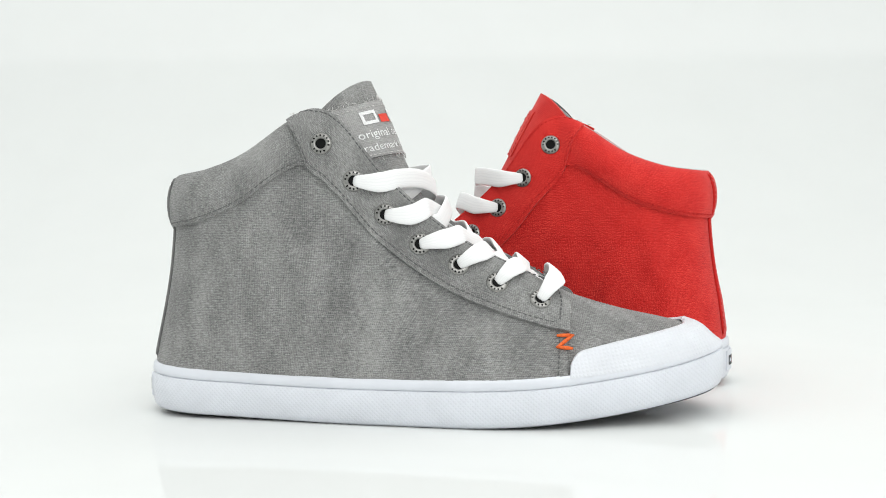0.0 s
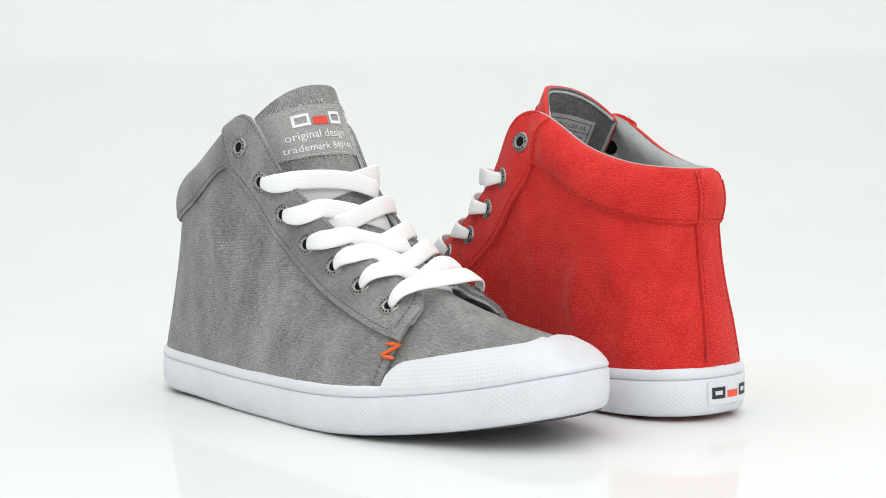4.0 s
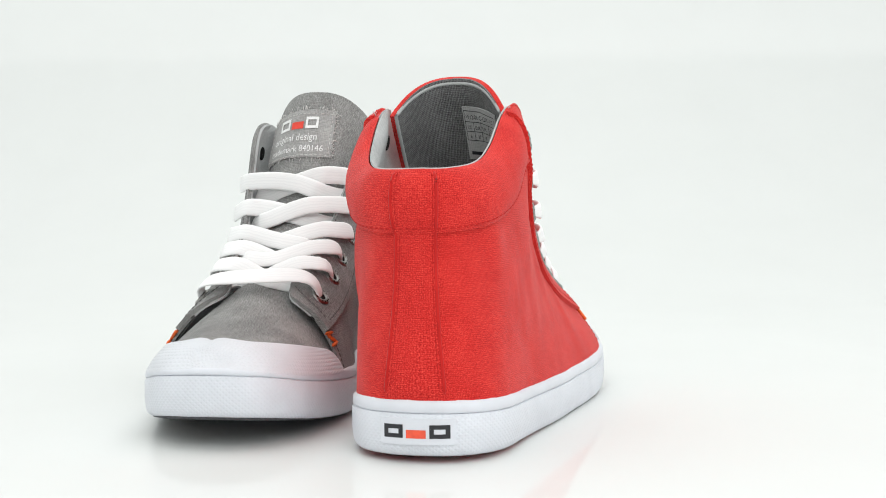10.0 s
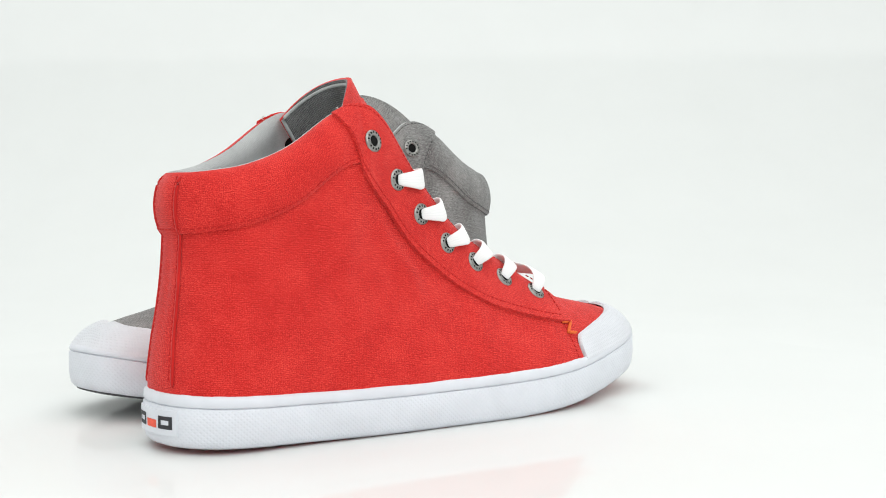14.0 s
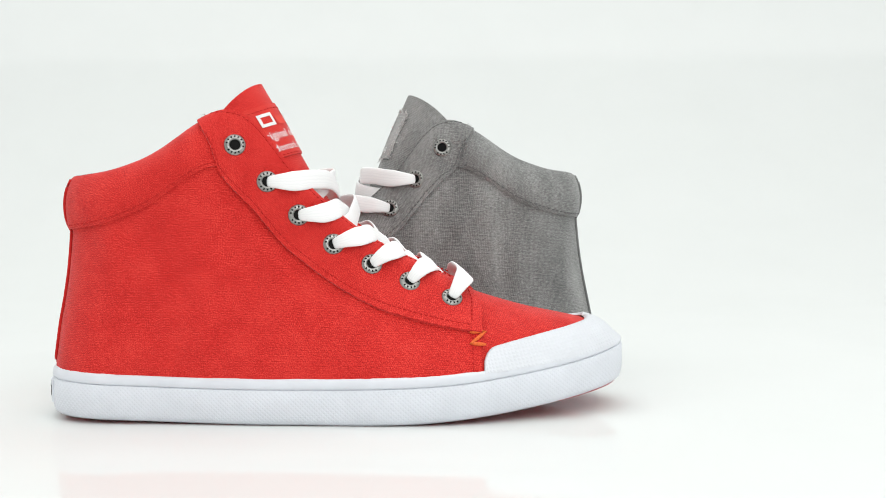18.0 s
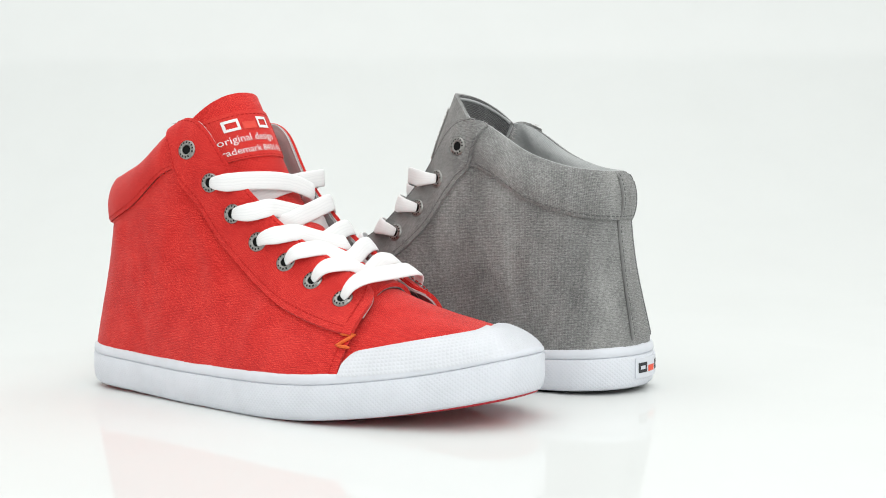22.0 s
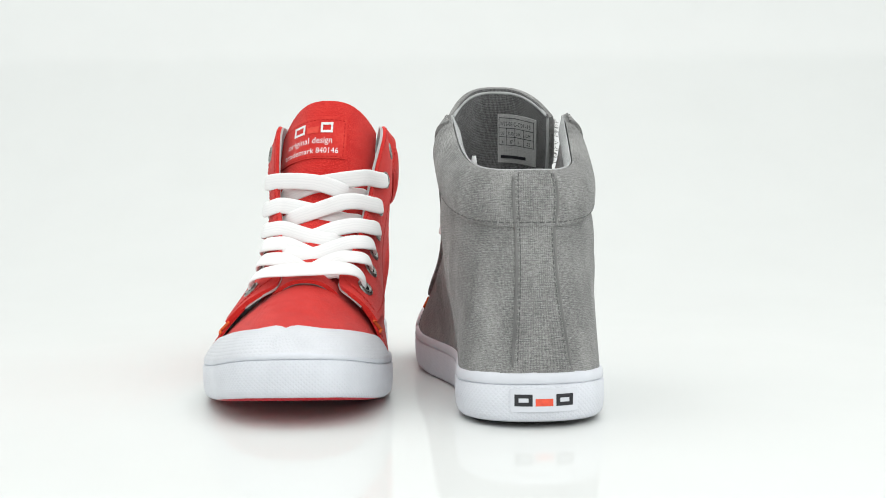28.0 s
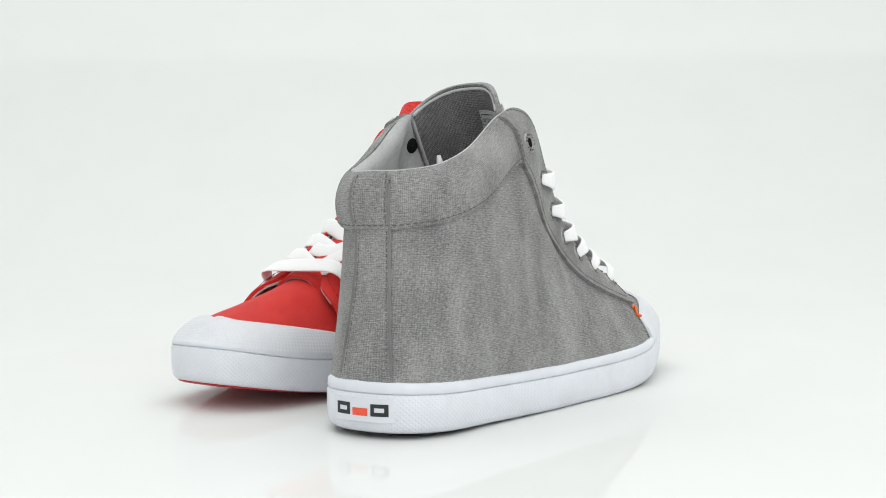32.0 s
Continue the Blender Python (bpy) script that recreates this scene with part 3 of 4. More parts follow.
def heel_strip(parent, mat, thread, red):
    edge = {-1: 0.47 if red else 0.57, 1: 0.52}
    vs = np.linspace(0, 1, 60)
    rows = []
    for side in (-1, 1):
        k = np.linspace(edge[-1], 0, 10) if side < 0 else np.linspace(0, edge[1], 10)[1:]
        for kk in k:
            rows.append(surf(side, np.full_like(vs, kk), vs, -0.9 + 1.65 * np.clip(vs / 0.06, 0, 1) - 1.2 * np.clip((vs - 0.94) / 0.06, 0, 1) ** 2))
    P = np.array(rows)
    ob = shell("heel_strip", P[::-1], 1.3, mat, parent, "stitched canvas strip up the heel")
    for side in (-1, 1):
        v = np.linspace(0.05, 0.985, 60)
        V, F = tube(surf(side, np.full_like(v, edge[side]), v, 0.5 - 1.2 * np.clip((v - 0.94) / 0.06, 0, 1) ** 2), 0.75, 6)
        mesh_part("seam_fold", V, F, mat, ob, "folded edge of the heel strip")
        v = np.linspace(0.07, 0.985, 160)
        stitches(surf(side, np.full_like(v, edge[side] - 0.09), v, 0.72), thread, ob, r=0.3)
    return ob


def vamp(parent, mat):
    ks = np.linspace(9.35, 13.3, 56)
    vs = np.linspace(0, 1, 22)
    rows = []
    for kk in ks:
        a = surf(-1, np.full_like(vs, kk), vs, -0.9, True)
        b = surf(1, np.full_like(vs, kk), vs, -0.9, True)[::-1][1:]
        row = np.concatenate([a, b])
        row[len(a) - 1, 1] = 0
        # round the ridge
        for _ in range(6):
            row[len(a) - 6:len(a) + 5] = 0.5 * row[len(a) - 6:len(a) + 5] + 0.25 * (row[len(a) - 7:len(a) + 4] + row[len(a) - 5:len(a) + 6])
        rows.append(row)
    return shell("vamp", np.array(rows), 1.2, mat, parent, "canvas over the toes")


def toe_cap(parent):
    """Rubber bumper round the toe."""
    zc = lambda x: hermite([180, 198, 215, 247, 270], [29.5, 33.0, 36.6, 42.6, 46], x)
    rows = []
    vv = np.linspace(0, 1, 60)
    meet = next(q for q in np.linspace(11.5, 13.5, 81)
                if not (surf(1, np.full_like(vv, q), vv, 1.4, True)[:, 2] > zc(surf(1, np.full_like(vv, q), vv, 1.4, True)[:, 0])).any())
    def column(side, kk):
        p = surf(side, np.full_like(vv, kk), vv, 1.4, True)
        gap = p[:, 2] - zc(p[:, 0])
        lim = 1.0
        if (gap > 0).any():
            j = max(1, int(np.argmax(gap > 0)))
            lim = vv[j - 1] + (vv[j] - vv[j - 1]) * gap[j - 1] / (gap[j - 1] - gap[j])
        start = np.clip((kk - 9.8) / 0.3, 0, 1)
        lim = lim * (0.02 + 0.98 * math.sqrt(1 - (1 - start) ** 2))
        v = np.linspace(0, lim, 16)
        thin = 1.0 if lim < 0.999 else 1.0 - float(np.clip((kk - meet) / 0.6, 0, 1))
        off = 1.5 - 1.75 * thin * np.clip((np.linspace(0, 1, 16) - 0.86) / 0.14, 0, 1) ** 2
        ridge = min(kk, 12.4 + (kk - 12.4) * 0.45)
        return surf(side, kk + (ridge - kk) * v**2, v, off, True)
    ks = np.concatenate([np.linspace(9.8, 10.1, 8), np.linspace(10.14, 13.98, 60)])
    left, right = [column(-1, kk) for kk in ks], [column(1, kk) for kk in ks]
    for a, b in zip(left, right):
        if np.linalg.norm(a[-1] - b[-1]) < 6.0:      # the two halves meet over the toe
            a[-1] = b[-1] = (a[-1] + b[-1]) / 2
            a[-2], b[-2] = 0.8 * a[-2] + 0.2 * a[-1], 0.8 * b[-2] + 0.2 * b[-1]
    left[-1] = right[-1] = (left[-1] + right[-1]) / 2
    rows = left + right[::-1][1:]
    return shell("toe_cap", np.array(rows), 0.7, WHITE_CAP, parent, "white rubber toe bumper with fine pips")


# ---- tongue
TP = np.linspace(0, 1, 7)
TGX = [188, 169, 147, 129.5, 119.5, 111.5, 101.8]
TGZ = [50.7, 59.7, 75.2, 92.2, 110.2, 129.6, 151.0]
TGW = [17, 19, 21.5, 24, 25, 25, 24.5]
TGD = [3, 6, 9, 14, 19, 22, 22]      # set-back of the edges
TGF = [9, 9, 8, 7, 5, 6, 9]          # drop of the edges


def tongue_at(p, q, off=0.0):
    p, q = np.broadcast_arrays(np.asarray(p, float), np.asarray(q, float))
    def at(p, q):
        x, z = hermite(TP, TGX, p), hermite(TP, TGZ, p)
        w, d, f = hermite(TP, TGW, p), hermite(TP, TGD, p), hermite(TP, TGF, p)
        return np.stack([x - d * np.abs(q) ** 2.2, 3.0 + 3.8 * np.clip(p, 0, 1) ** 1.5 + w * q, z - f * np.abs(q) ** 2.4], -1)
    e = 2e-3
    n = np.cross(at(p, q + e) - at(p, q - e), at(p + e, q) - at(p - e, q))
    n = n / (np.linalg.norm(n, axis=-1, keepdims=True) + 1e-12)
    return at(p, q) + n * np.asarray(off)[..., None]


def tongue(parent, mat, patch, thread, red):
    nu, nv = 60, 34
    p, q = np.meshgrid(np.linspace(0, 1, nu), np.linspace(-1, 1, nv), indexing="ij")
    pp = p * (1 - 0.06 * np.abs(q) ** 4)
    ob = shell("tongue", tongue_at(pp, q, 1.0)[:, ::-1], 2.0, mat, parent, "canvas tongue")
    shell("tongue_lining", tongue_at(pp, q * 0.985, -0.7), -0.9, GREY_LINING, ob, "ribbed grey tongue lining")
    e = np.linspace(0.35, 0.99, 40)
    rim = np.concatenate([tongue_at(e * 0.945, np.full(40, -0.98), -1.3), tongue_at(0.985 - 0.05 * np.linspace(-0.95, 0.95, 30) ** 4, np.linspace(-0.95, 0.95, 30), -1.3), tongue_at(e[::-1] * 0.945, np.full(40, 0.98), -1.3)])
    V, F = tube(rim, 0.9, 6)
    mesh_part("binding", V, F, PALE_LINING, ob, "pale binding along the tongue's edge")
    # woven patch: b along the tongue in mm from its top, a across
    def fn(a, b, h):
        return tongue_at(np.array(1 + b / 104.0), np.array((a - 5.0) / 27.5), np.array(1.0 + h))
    lab = bent_grid(-22.5, 16.5, -28.0, -7.6, fn, 0.8, "brand_patch", patch, ob, "woven patch with frayed edges", 18, 10)
    f2 = lambda a, b, h: fn(a, b, 1.05 + h)
    mark(f2, -13.0, -15.5, 22.0, 4.8, WHITE_PRINT, RED_PRINT, lab, 1, 0.24)
    text_on("original design", 4.5, f2, -16.6, -20.6, WHITE_PRINT, lab, 1)
    text_on("trademark 840146", 4.1, f2, -18.0, -25.6, WHITE_PRINT, lab, 1)
    rim = []
    for a0, b0, a1, b1 in ((15.2, -27.2, -21.7, -27.2), (-21.7, -27.2, -21.7, -9.3), (-21.7, -9.3, 15.2, -9.3), (15.2, -9.3, 15.2, -27.2)):
        rim += [fn(a0 + (a1 - a0) * t, b0 + (b1 - b0) * t, 0.9) for t in np.linspace(0, 1, 30)]
    stitches(np.array(rim), thread if red else FRAY, lab, 2.4, 1.6, 0.22)
    if not red:
        rng = np.random.RandomState(5)
        threads = []
        for _ in range(190):
            e, t = rng.randint(4), rng.rand()
            a, b = ((-22.5 + 39 * t, -7.6), (-22.5 + 39 * t, -28.0), (-22.5, -28 + 20.4 * t), (16.5, -28 + 20.4 * t))[e]
            p0 = fn(a, b, 0.7)
            da, db = rng.randn(2) * 0.7 + np.array(((0, 0.8), (0, -0.8), (-0.8, 0), (0.8, 0))[e])
            threads.append(tube([p0, fn(a + da * 0.5, b + db * 0.5, 0.9), fn(a + da, b + db, 0.5 + rng.rand())], 0.16, 4))
        V, F = joined(threads)
        mesh_part("frayed_edge", V, F, FRAY, lab, "pale frayed threads")
    # size label inside
    def fb(a, b, h):
        a, b = -6.8 + (a + 6.5) * 0.78, -9.5 + (b + 9.5) * 0.84
        return tongue_at(np.array(1 + b / 104.0), np.array((a - 5.0) / 27.5), np.array(-1.8 - h))
    inner = bent_grid(7.0, -20.0, -34.0, -9.5, fb, 0.5, "size_label", LABEL_CLOTH, ob, "printed cloth size label", 12, 12)
    f3 = lambda a, b, h: fb(a, b, 0.6 + h)
    text_on("W12-06 C-C01-15", 2.9, f3, 5.0, -14.8, BLACK_PRINT, inner, -1)
    for i, (u, l) in enumerate((("US", "6"), ("EUR", "37"), ("UK", "4"), ("CM", "23"))):
        text_on(u, 2.5, f3, 4.6 - 6.0 * i, -19.4, BLACK_PRINT, inner, -1)
        text_on(l, 2.5, f3, 3.4 - 6.0 * i, -23.6, BLACK_PRINT, inner, -1)
    def bar(a0, a1, b0, b1):
        V = [f3(a0, b0, 0.1), f3((a0 + a1) / 2, b0, 0.1), f3(a1, b0, 0.1), f3(a1, b1, 0.1), f3((a0 + a1) / 2, b1, 0.1), f3(a0, b1, 0.1)]
        mesh_part("print_bar", V, [tuple(range(6))], BLACK_PRINT, inner, smooth=False)
    for b in (-11.2, -16.0, -20.4, -24.6):
        bar(6.0, -19.0, b, b + 0.3)
    for a in (6.0, -0.2, -6.4, -12.6, -18.7):
        bar(a, a - 0.3, -24.6, -16.0 if a not in (6.0, -18.7) else -11.2)
    bar(4.5, -14.0, -31.5, -29.9)
    return ob


# ---- eyelets and laces
EYE_X = [87.5, 101.0, 114.6, 129.1, 146.5, 163.5, 181.6]
EYE_Z = [121.4, 105.2, 90.2, 77.2, 67.5, 59.5, 51.8]


def eyelet_uv(side, i):
    """Nearest place on the skin to the eyelet's side-view position."""
    k, v = np.meshgrid(np.linspace(4.6, 10.0, 160), np.linspace(0.4, 0.99, 120), indexing="ij")
    P = base(side, k, v)
    d = (P[..., 0] - EYE_X[i]) ** 2 + (P[..., 2] - EYE_Z[i] - (0.8 if side > 0 else 0)) ** 2
    j = np.unravel_index(np.argmin(d), d.shape)
    return float(k[j]), float(v[j])


def frame_at(side, k, v, off):
    k, v = np.array(k), np.array(v)
    c = surf(side, k, v, off)
    n = surf(side, k, v, off + 1.0) - c
    n /= np.linalg.norm(n)
    t = surf(side, k, np.minimum(v + 0.01, 1.0), off) - surf(side, k, v - 0.01, off)
    t -= n * (t @ n)
    t /= np.linalg.norm(t)
    return c, n, t, np.cross(n, t)


def eyelet(side, i, parent):
    k, v = eyelet_uv(side, i)
    c, n, t, b = frame_at(side, k, v, 2.0)
    prof = [(2.25, -1.6), (2.25, 0.35), (2.55, 0.75), (3.15, 0.85), (4.05, 0.6), (4.7, 0.2), (4.75, -0.2)]
    seg = 28
    V = [c + r * (math.cos(2 * math.pi * j / seg) * t + math.sin(2 * math.pi * j / seg) * b) + h * n for r, h in prof for j in range(seg)]
    m = len(prof)
    F = [(q * seg + j, q * seg + (j + 1) % seg, (q + 1) * seg + (j + 1) % seg, (q + 1) * seg + j) for q in range(m - 1) for j in range(seg)]
    ob = mesh_part("eyelet", V, F, GUNMETAL, parent, "gunmetal eyelet ring")
    # flat disc closes the ring; its black colour stands in for shade inside
    W = [c + 2.3 * (math.cos(2 * math.pi * j / 16) * t + math.sin(2 * math.pi * j / 16) * b) + 0.25 * n for j in range(16)]
    mesh_part("eyelet_hole_shade", W, [tuple(range(16))], HOLE_SHADE_AND_STAMP, ob, "black disc painted as the shade inside the eyelet", smooth=False)
    chunks = []
    for j in range(14):
        if j % 5 == 4:
            continue
        w = 2 * math.pi * (j + 0.3) / 14
        r0, r1 = 3.2, 4.05
        e1, e2 = math.cos(w) * t + math.sin(w) * b, -math.sin(w) * t + math.cos(w) * b
        V2 = [c + r0 * e1 - 0.35 * e2 + 0.88 * n, c + r0 * e1 + 0.35 * e2 + 0.88 * n, c + r1 * e1 + 0.35 * e2 + 0.68 * n, c + r1 * e1 - 0.35 * e2 + 0.68 * n]
        chunks.append((V2, [(0, 1, 2, 3)]))
    if i < 2:
        W2 = [c + r * (math.cos(2 * math.pi * j / 20) * t + math.sin(2 * math.pi * j / 20) * b) - h * n
              for r, h in ((4.0, 3.4), (3.3, 4.5), (2.0, 4.7), (0.2, 4.5)) for j in range(20)]
        F2 = [(q * 20 + j, q * 20 + (j + 1) % 20, (q + 1) * 20 + (j + 1) % 20, (q + 1) * 20 + j) for q in range(3) for j in range(20)]
        mesh_part("eyelet_back", W2, F2, HOLE_SHADE_AND_STAMP, ob, "dark rolled back of the eyelet")
    V3, F3 = joined(chunks)
    mesh_part("stamped_band", V3, F3, HOLE_SHADE_AND_STAMP, ob, smooth=False)
    return c, n, t


def ribbon(pts, nrm, parent, width=8.8, thick=1.5, label="flat white cotton lace", narrow=(1, 1)):
    """A flat lace along a spline; nrm: the face's normal at each point."""
    pts, nrm = np.asarray(pts, float), np.asarray(nrm, float)
    d = np.concatenate([[0], np.cumsum(np.linalg.norm(np.diff(pts, axis=0), axis=1))])
    s = np.linspace(0, d[-1], 46)
    c = np.stack([hermite(d, pts[:, i], s) for i in range(3)], -1)
    SLOPES.clear()
    n = np.stack([np.interp(s, d, nrm[:, i]) for i in range(3)], -1)
    t = np.gradient(c, axis=0)
    t /= np.linalg.norm(t, axis=1, keepdims=True)
    n -= t * (n * t).sum(1, keepdims=True)
    n /= np.linalg.norm(n, axis=1, keepdims=True)
    b = np.cross(t, n)
    seg = 14
    V = []
    for i in range(len(s)):
        e0, e1 = s[i], d[-1] - s[i]
        f = min(1, (0.5 + 0.5 * min(1, e0 / 12.0)) if narrow[0] else 1, (0.5 + 0.5 * min(1, e1 / 12.0)) if narrow[1] else 1)
        th = thick * (1 + 0.6 * (1 - f))
        for j in range(seg):
            w = 2 * math.pi * j / seg
            cw, sw = math.cos(w), math.sin(w)
            V.append(c[i] + b[i] * width * 0.5 * f * math.copysign(abs(cw) ** 0.6, cw) + n[i] * th * 0.5 * math.copysign(abs(sw) ** 0.8, sw))
    m = len(s)
    F = [(i * seg + j, i * seg + (j + 1) % seg, (i + 1) * seg + (j + 1) % seg, (i + 1) * seg + j) for i in range(m - 1) for j in range(seg)]
    F += [tuple(reversed(range(seg))), tuple((m - 1) * seg + j for j in range(seg))]
    ob = mesh_part("lace", V, F, LACE, parent, label)
    me = ob.data
    uvl = me.uv_layers.new(name="UVMap")
    for poly in me.polygons:
        for li in poly.loop_indices:
            i, j = divmod(me.loops[li].vertex_index, seg)
            uvl.data[li].uv = (s[i] * MM, width * 0.5 * math.cos(2 * math.pi * j / seg) * MM)
    return ob


def laces(eyes, parent):
    """Criss-cross lacing through eyelets two to seven: each strand leaves its eyelet over the facing,
    crosses the tongue and slips under the other facing one eyelet lower; a bar closes the row at the toe."""
    gp, gq = np.meshgrid(np.linspace(0.05, 0.97, 50), np.linspace(-0.95, 0.95, 31), indexing="ij")
    T0 = tongue_at(gp, gq, 1.0).reshape(-1, 3)
    TN = tongue_at(gp, gq, 2.0).reshape(-1, 3) - T0

    def clear(p, need):
        for _ in range(3):
            j = int(np.argmin(((T0 - p) ** 2).sum(1)))
            gap = float((p - T0[j]) @ TN[j])
            if gap < need:
                p = p + TN[j] * (need - gap)
        return p

    skin = {}
    for side in (-1, 1):
        fk, fv = np.meshgrid(np.linspace(5.0, 9.9, 70), np.linspace(0.6, 1.0, 26), indexing="ij")
        S = surf(side, fk, fv, 2.0)
        N = surf(side, fk, fv, 3.0) - S
        skin[side] = (S.reshape(-1, 3), N.reshape(-1, 3))

    def over(p, side, need):
        S, N = skin[side]
        for _ in range(2):
            j = int(np.argmin(((S - p) ** 2).sum(1)))
            gap = float((p - S[j]) @ N[j])
            aside = np.linalg.norm(p - S[j] - N[j] * gap)
            want = need - 0.35 * aside
            if gap < want:
                p = p + N[j] * (want - gap)
        return p

    def strand(si, i, sj, j, lift, need, under=True, below=None):
        (c0, n0, t0), (c1, n1, t1), (b0, nb, tb) = eyes[(si, i)], eyes[(sj, j)], eyes[(sj, i)]
        up = (n0 + n1); up = up / np.linalg.norm(up) + np.array([0.35, 0, -0.35]); up /= np.linalg.norm(up)
        span, drop = b0 - c0, c1 - b0
        way = span / np.linalg.norm(span)
        d0 = t0 * 0.1 + way * 0.9 + np.array([0.25, 0, -0.2]); d0 -= n0 * (d0 @ n0); d0 /= np.linalg.norm(d0)
        d1 = t1 * 0.25 - way * 0.9; d1 -= n1 * (d1 @ n1); d1 /= np.linalg.norm(d1)
        pts = [c0 - n0 * 0.8, c0 + n0 * 3.2 + d0 * 1.2, c0 + n0 * 5.0 + d0 * 4.5, c0 + n0 * 4.6 + d0 * 10.0]
        nr = [n0 * 0.5 - d0 * 0.8, n0 * 0.8 - d0 * 0.5, n0, n0]
        if under:      # level over the near facing, then bent down to the far one
            for u, g, h in ((-0.5, -0.06, 0.8), (-0.05, 0.02, 1.0), (0.35, 0.26, 0.8), (0.72, 0.62, 0.3)):
                e = np.linspace(0.02, 0.98, 97)
                at = tongue_at(e, np.full(97, sj * u), 1.7 + lift * h)
                j0 = int(np.argmin(np.abs(at[:, 2] - (c0[2] + drop[2] * g))))
                pts.append(at[j0])
                nr.append(n0 * (1 - u) * 0.3 + n1 * (1 + u) * 0.3 + up)
            tail, tn = [c1 + t1 * 10.5 - n1 * 4.6, c1 + t1 * 3.5 - n1 * 5.6], [n1, n1]
        else:
            tail, tn = ([c1 + n1 * 4.0 + d1 * 10.0, c1 + n1 * 4.4 + d1 * 4.5, c1 + n1 * 3.0 + d1 * 1.2, c1 - n1 * 0.8],
                        [n1, n1, n1 * 0.8 - d1 * 0.5, n1 * 0.5 - d1 * 0.8])
            q0, q1 = pts[-1], tail[0]
            for f in (0.25, 0.5, 0.75):
                pts.append(q0 + (q1 - q0) * f + up * lift * (1 - abs(2 * f - 1) ** 2.0))
                nr.append(n0 * (1 - f) * 0.6 + n1 * f * 0.6 + up)
        pts, nr = np.array(pts + tail), np.array(nr + tn)
        d = np.concatenate([[0], np.cumsum(np.linalg.norm(np.diff(pts, axis=0), axis=1))])
        x = np.linspace(0, d[-1], 30)
        C = np.stack([hermite(d, pts[:, q], x) for q in range(3)], -1)
        Nn = np.stack([np.interp(x, d, nr[:, q]) for q in range(3)], -1)
        for _ in range(5):
            Nn /= np.linalg.norm(Nn, axis=1, keepdims=True)
            Nn[1:-1] = 0.5 * Nn[1:-1] + 0.25 * (Nn[:-2] + Nn[2:])
        for step in range(4):
            for q in range(2, 28):
                f, g = x[q] / d[-1], 1 - x[q] / d[-1]
                if f < 0.55:
                    C[q] = over(C[q], si, min(1.9, 0.6 + x[q] * 0.5))
                if not under and g < 0.55:
                    C[q] = over(C[q], sj, min(1.9, 0.6 + (d[-1] - x[q]) * 0.5))
                low = need if abs(f - 0.5) < 0.25 else 1.7
                C[q] = clear(C[q], low)
                if below is not None and 0.15 < f < 0.8:
                    h = int(np.argmin(((below - C[q]) ** 2).sum(1)))
                    gap = float((C[q] - below[h]) @ up)
                    if np.linalg.norm(C[q] - below[h] - up * gap) < 8.0 and gap < 2.3:
                        C[q] = C[q] + up * (2.3 - gap)
            for _ in range(3 if step < 3 else 1):
                C[1:-1] = 0.5 * C[1:-1] + 0.25 * (C[:-2] + C[2:])
        ribbon(C, Nn, parent, narrow=(1, 0 if under else 1))
        return C

    for i in range(5, 0, -1):
        low = 1 if i % 2 else -1
        first = strand(low, i, -low, i + 1, 2.4, 1.8)
        strand(-low, i, low, i + 1, 3.6, 3.0, below=first)
    strand(-1, 6, 1, 6, 1.4, 2.6, under=False)


def bar_tack(side, parent):
    """Thick zigzag thread at the foot of the facing."""
    pts = []
    for v, kshift in ((0.315, -0.13), (0.325, 0.13), (0.225, -0.11), (0.215, 0.13)):
        k = front_edge(np.array(v)) + kshift - 0.05
        pts.append(surf(side, np.array(k), np.array(v), 0.7))
    dense = []
    for i in range(3):
        dense += [pts[i] + (pts[i + 1] - pts[i]) * t for t in (0, 0.25, 0.5, 0.75)]
    dense.append(pts[3])
    V, F = tube(dense, 0.8, 8)
    mesh_part("bar_tack", V, F, ORANGE, parent, "bright orange zigzag thread")


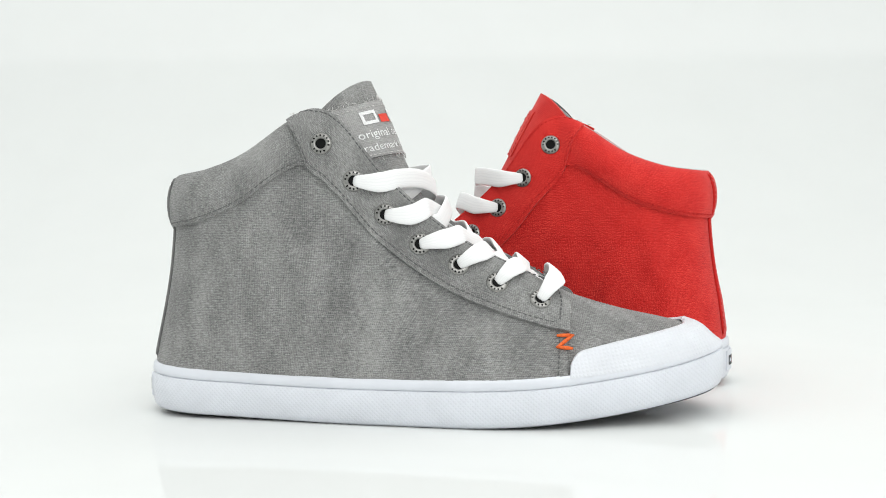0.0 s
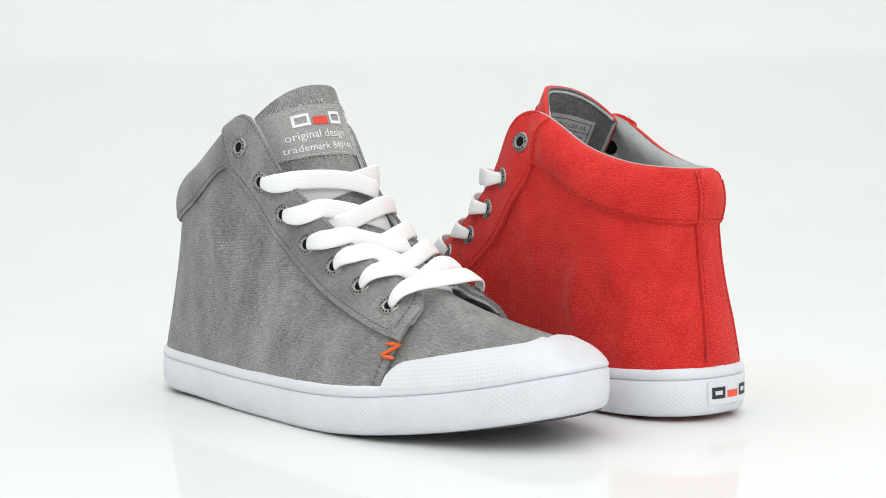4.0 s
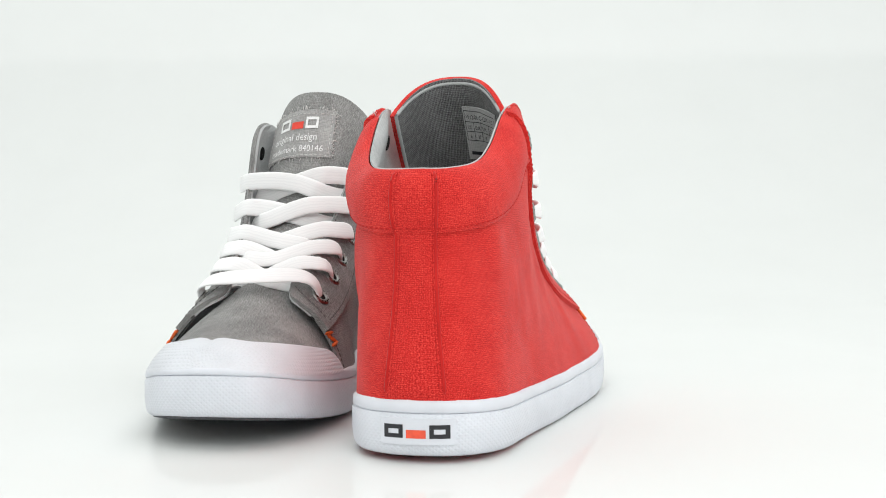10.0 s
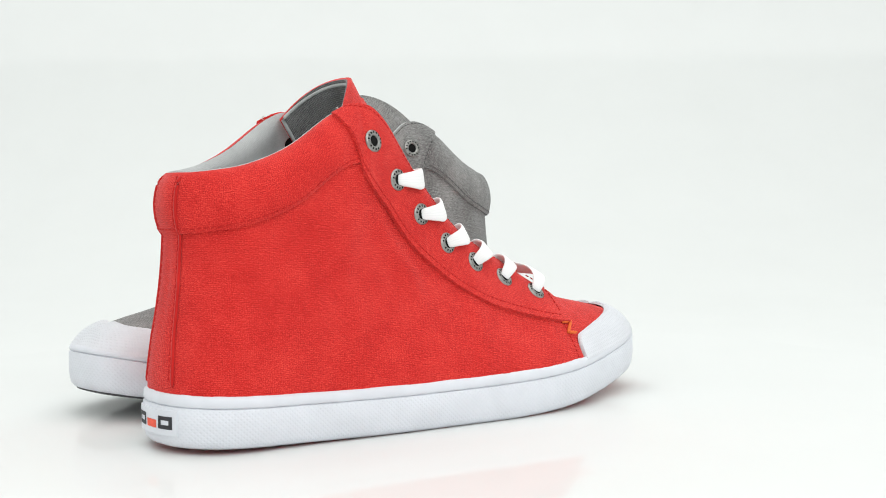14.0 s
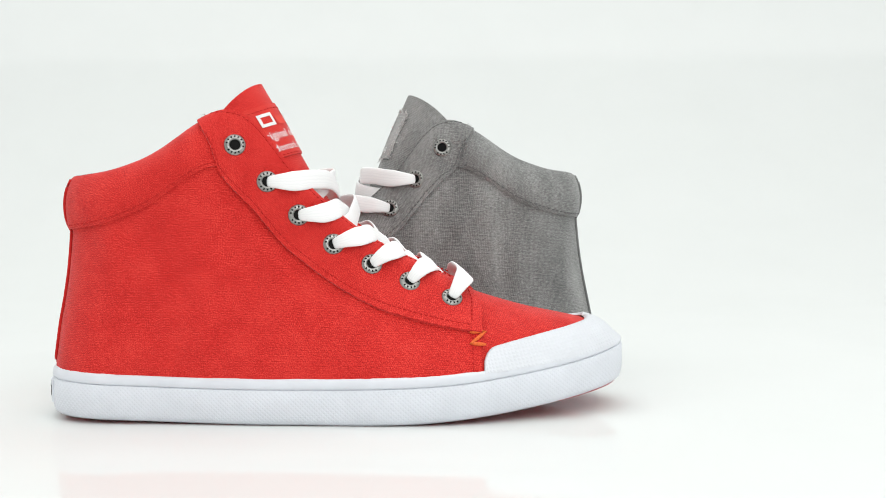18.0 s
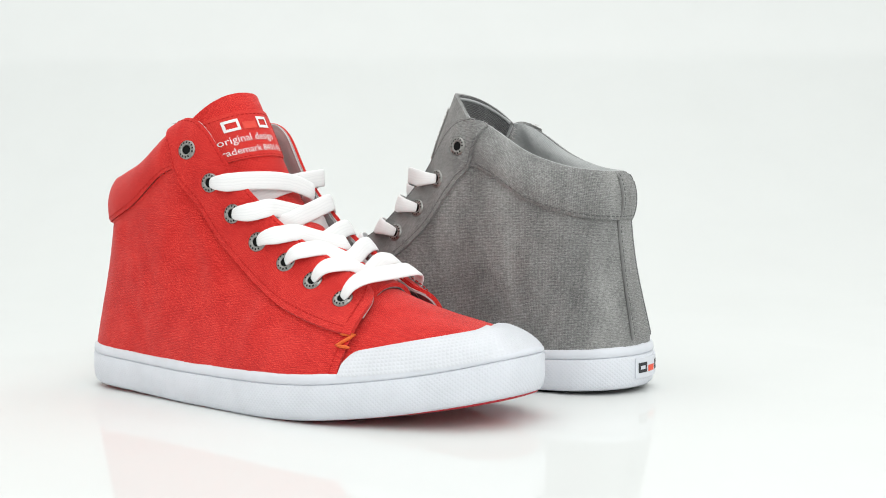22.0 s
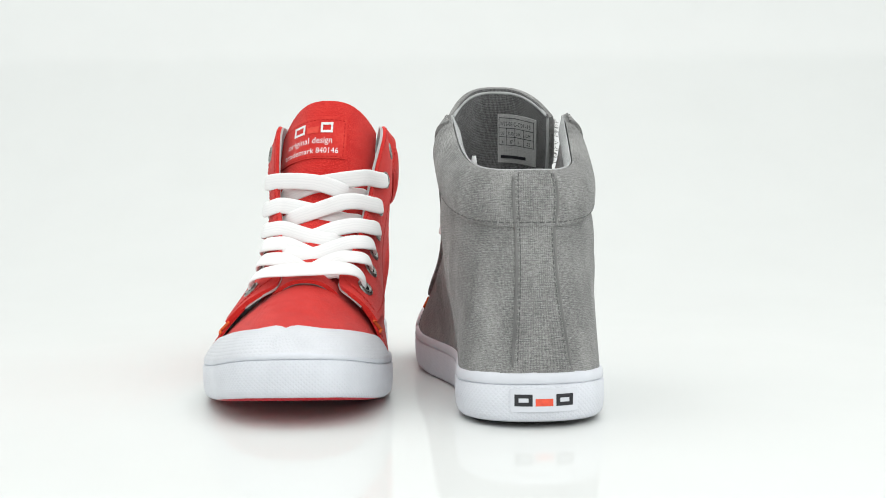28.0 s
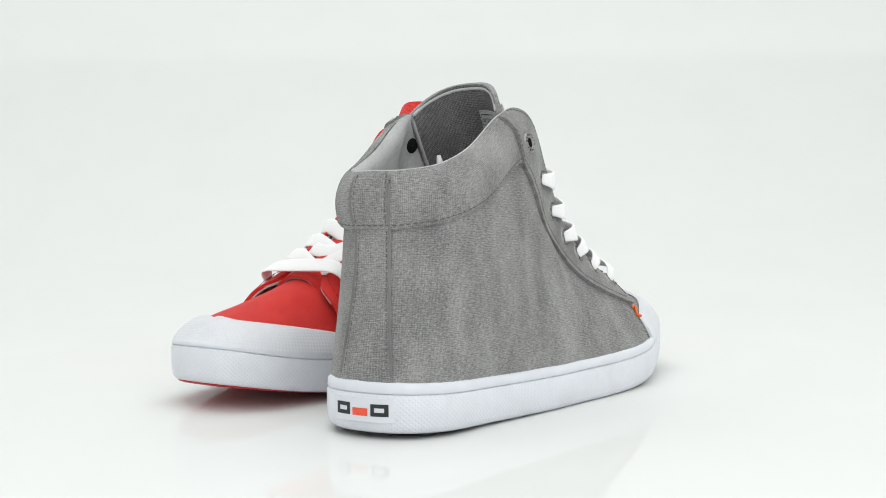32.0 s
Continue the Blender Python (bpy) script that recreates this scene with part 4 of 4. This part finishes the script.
def fray(side, parent):
    rng = np.random.RandomState(11 + side)
    chunks = []
    for _ in range(6):
        k = 4.08 + rng.rand() * 0.15
        p = surf(side, np.array(k), np.array(0.995), 1.4)
        q = p + rng.randn(3) * 0.6 + np.array([-0.3, 0, 0.5])
        chunks.append(tube([p, (p + q) / 2 + rng.randn(3) * 0.4, q], 0.2, 4))
    V, F = joined(chunks)
    mesh_part("frayed_threads", V, F, FRAY, parent, "pale frayed thread ends")


def shoe(name, label, mat, thread, patch, bottom, red):
    root = new(name)
    root.empty_display_size = 0.02
    tagged(root, label, "shoe", "single high-top shoes")
    SKEW[0], WIDER[0] = (4.0, 4.5) if red else (0.0, 0.0)
    sole(root, bottom)
    heel_label(root)
    vamp(root, mat)
    lining(root)
    for side in (-1, 1):
        quarter(side, root, mat, (40 if red else 20) + side)
    collar(root, mat, thread)
    heel_strip(root, mat, thread, red)
    toe_cap(root)
    flap = tongue(root, mat, patch, thread, red)
    if red:
        flap.matrix_local = pose(0.150, -0.001, 0.0785) @ pose(0, 0, 0, 0, -5.0, 0) @ pose(-0.150, 0, -0.075)
    eyes = {}
    for side in (-1, 1):
        f = facing(side, root, mat, thread)
        for i in range(7):
            eyes[(side, i)] = eyelet(side, i, f)
        bar_tack(side, f)
        fray(side, f)
    laces(eyes, root)
    if not red:
        V, F = tube([(99, 17, 92), (96, 18, 100), (93, 18.6, 108), (91.5, 18.8, 113), (90.2, 18.8, 117)], 1.7, 10)
        mesh_part("lace_end", V, F, LACE, root, "white lace end tucked inside")
    return root


GREY = shoe("high_top_shoe", "grey chambray canvas high-top trainer with white laces", GREY_CANVAS, GREY_THREAD, GREY_PATCH, DARK_OUTSOLE, False)
RED = shoe("high_top_shoe", "red canvas high-top trainer with white laces", RED_CANVAS, RED_THREAD, RED_PATCH, RED_OUTSOLE, True)


# ------------------------------------------------------------------ the table turns, with what stands on it
GREY_PLACE = pose(-0.11681, -0.03464, 0, 0, 0, -9.192)
RED_PLACE = pose(0.16780, 0.00916, 0, 0, 0, 166.217)


def motions():
    for thing, place in ((TABLE, Matrix.Translation((0, 0, -0.0007))), (GREY, GREY_PLACE), (RED, RED_PLACE)):
        walk(thing, [(t, pose(0, 0, 0, 0, 0, table_turn(t)) @ place) for t in range(33)])


motions()
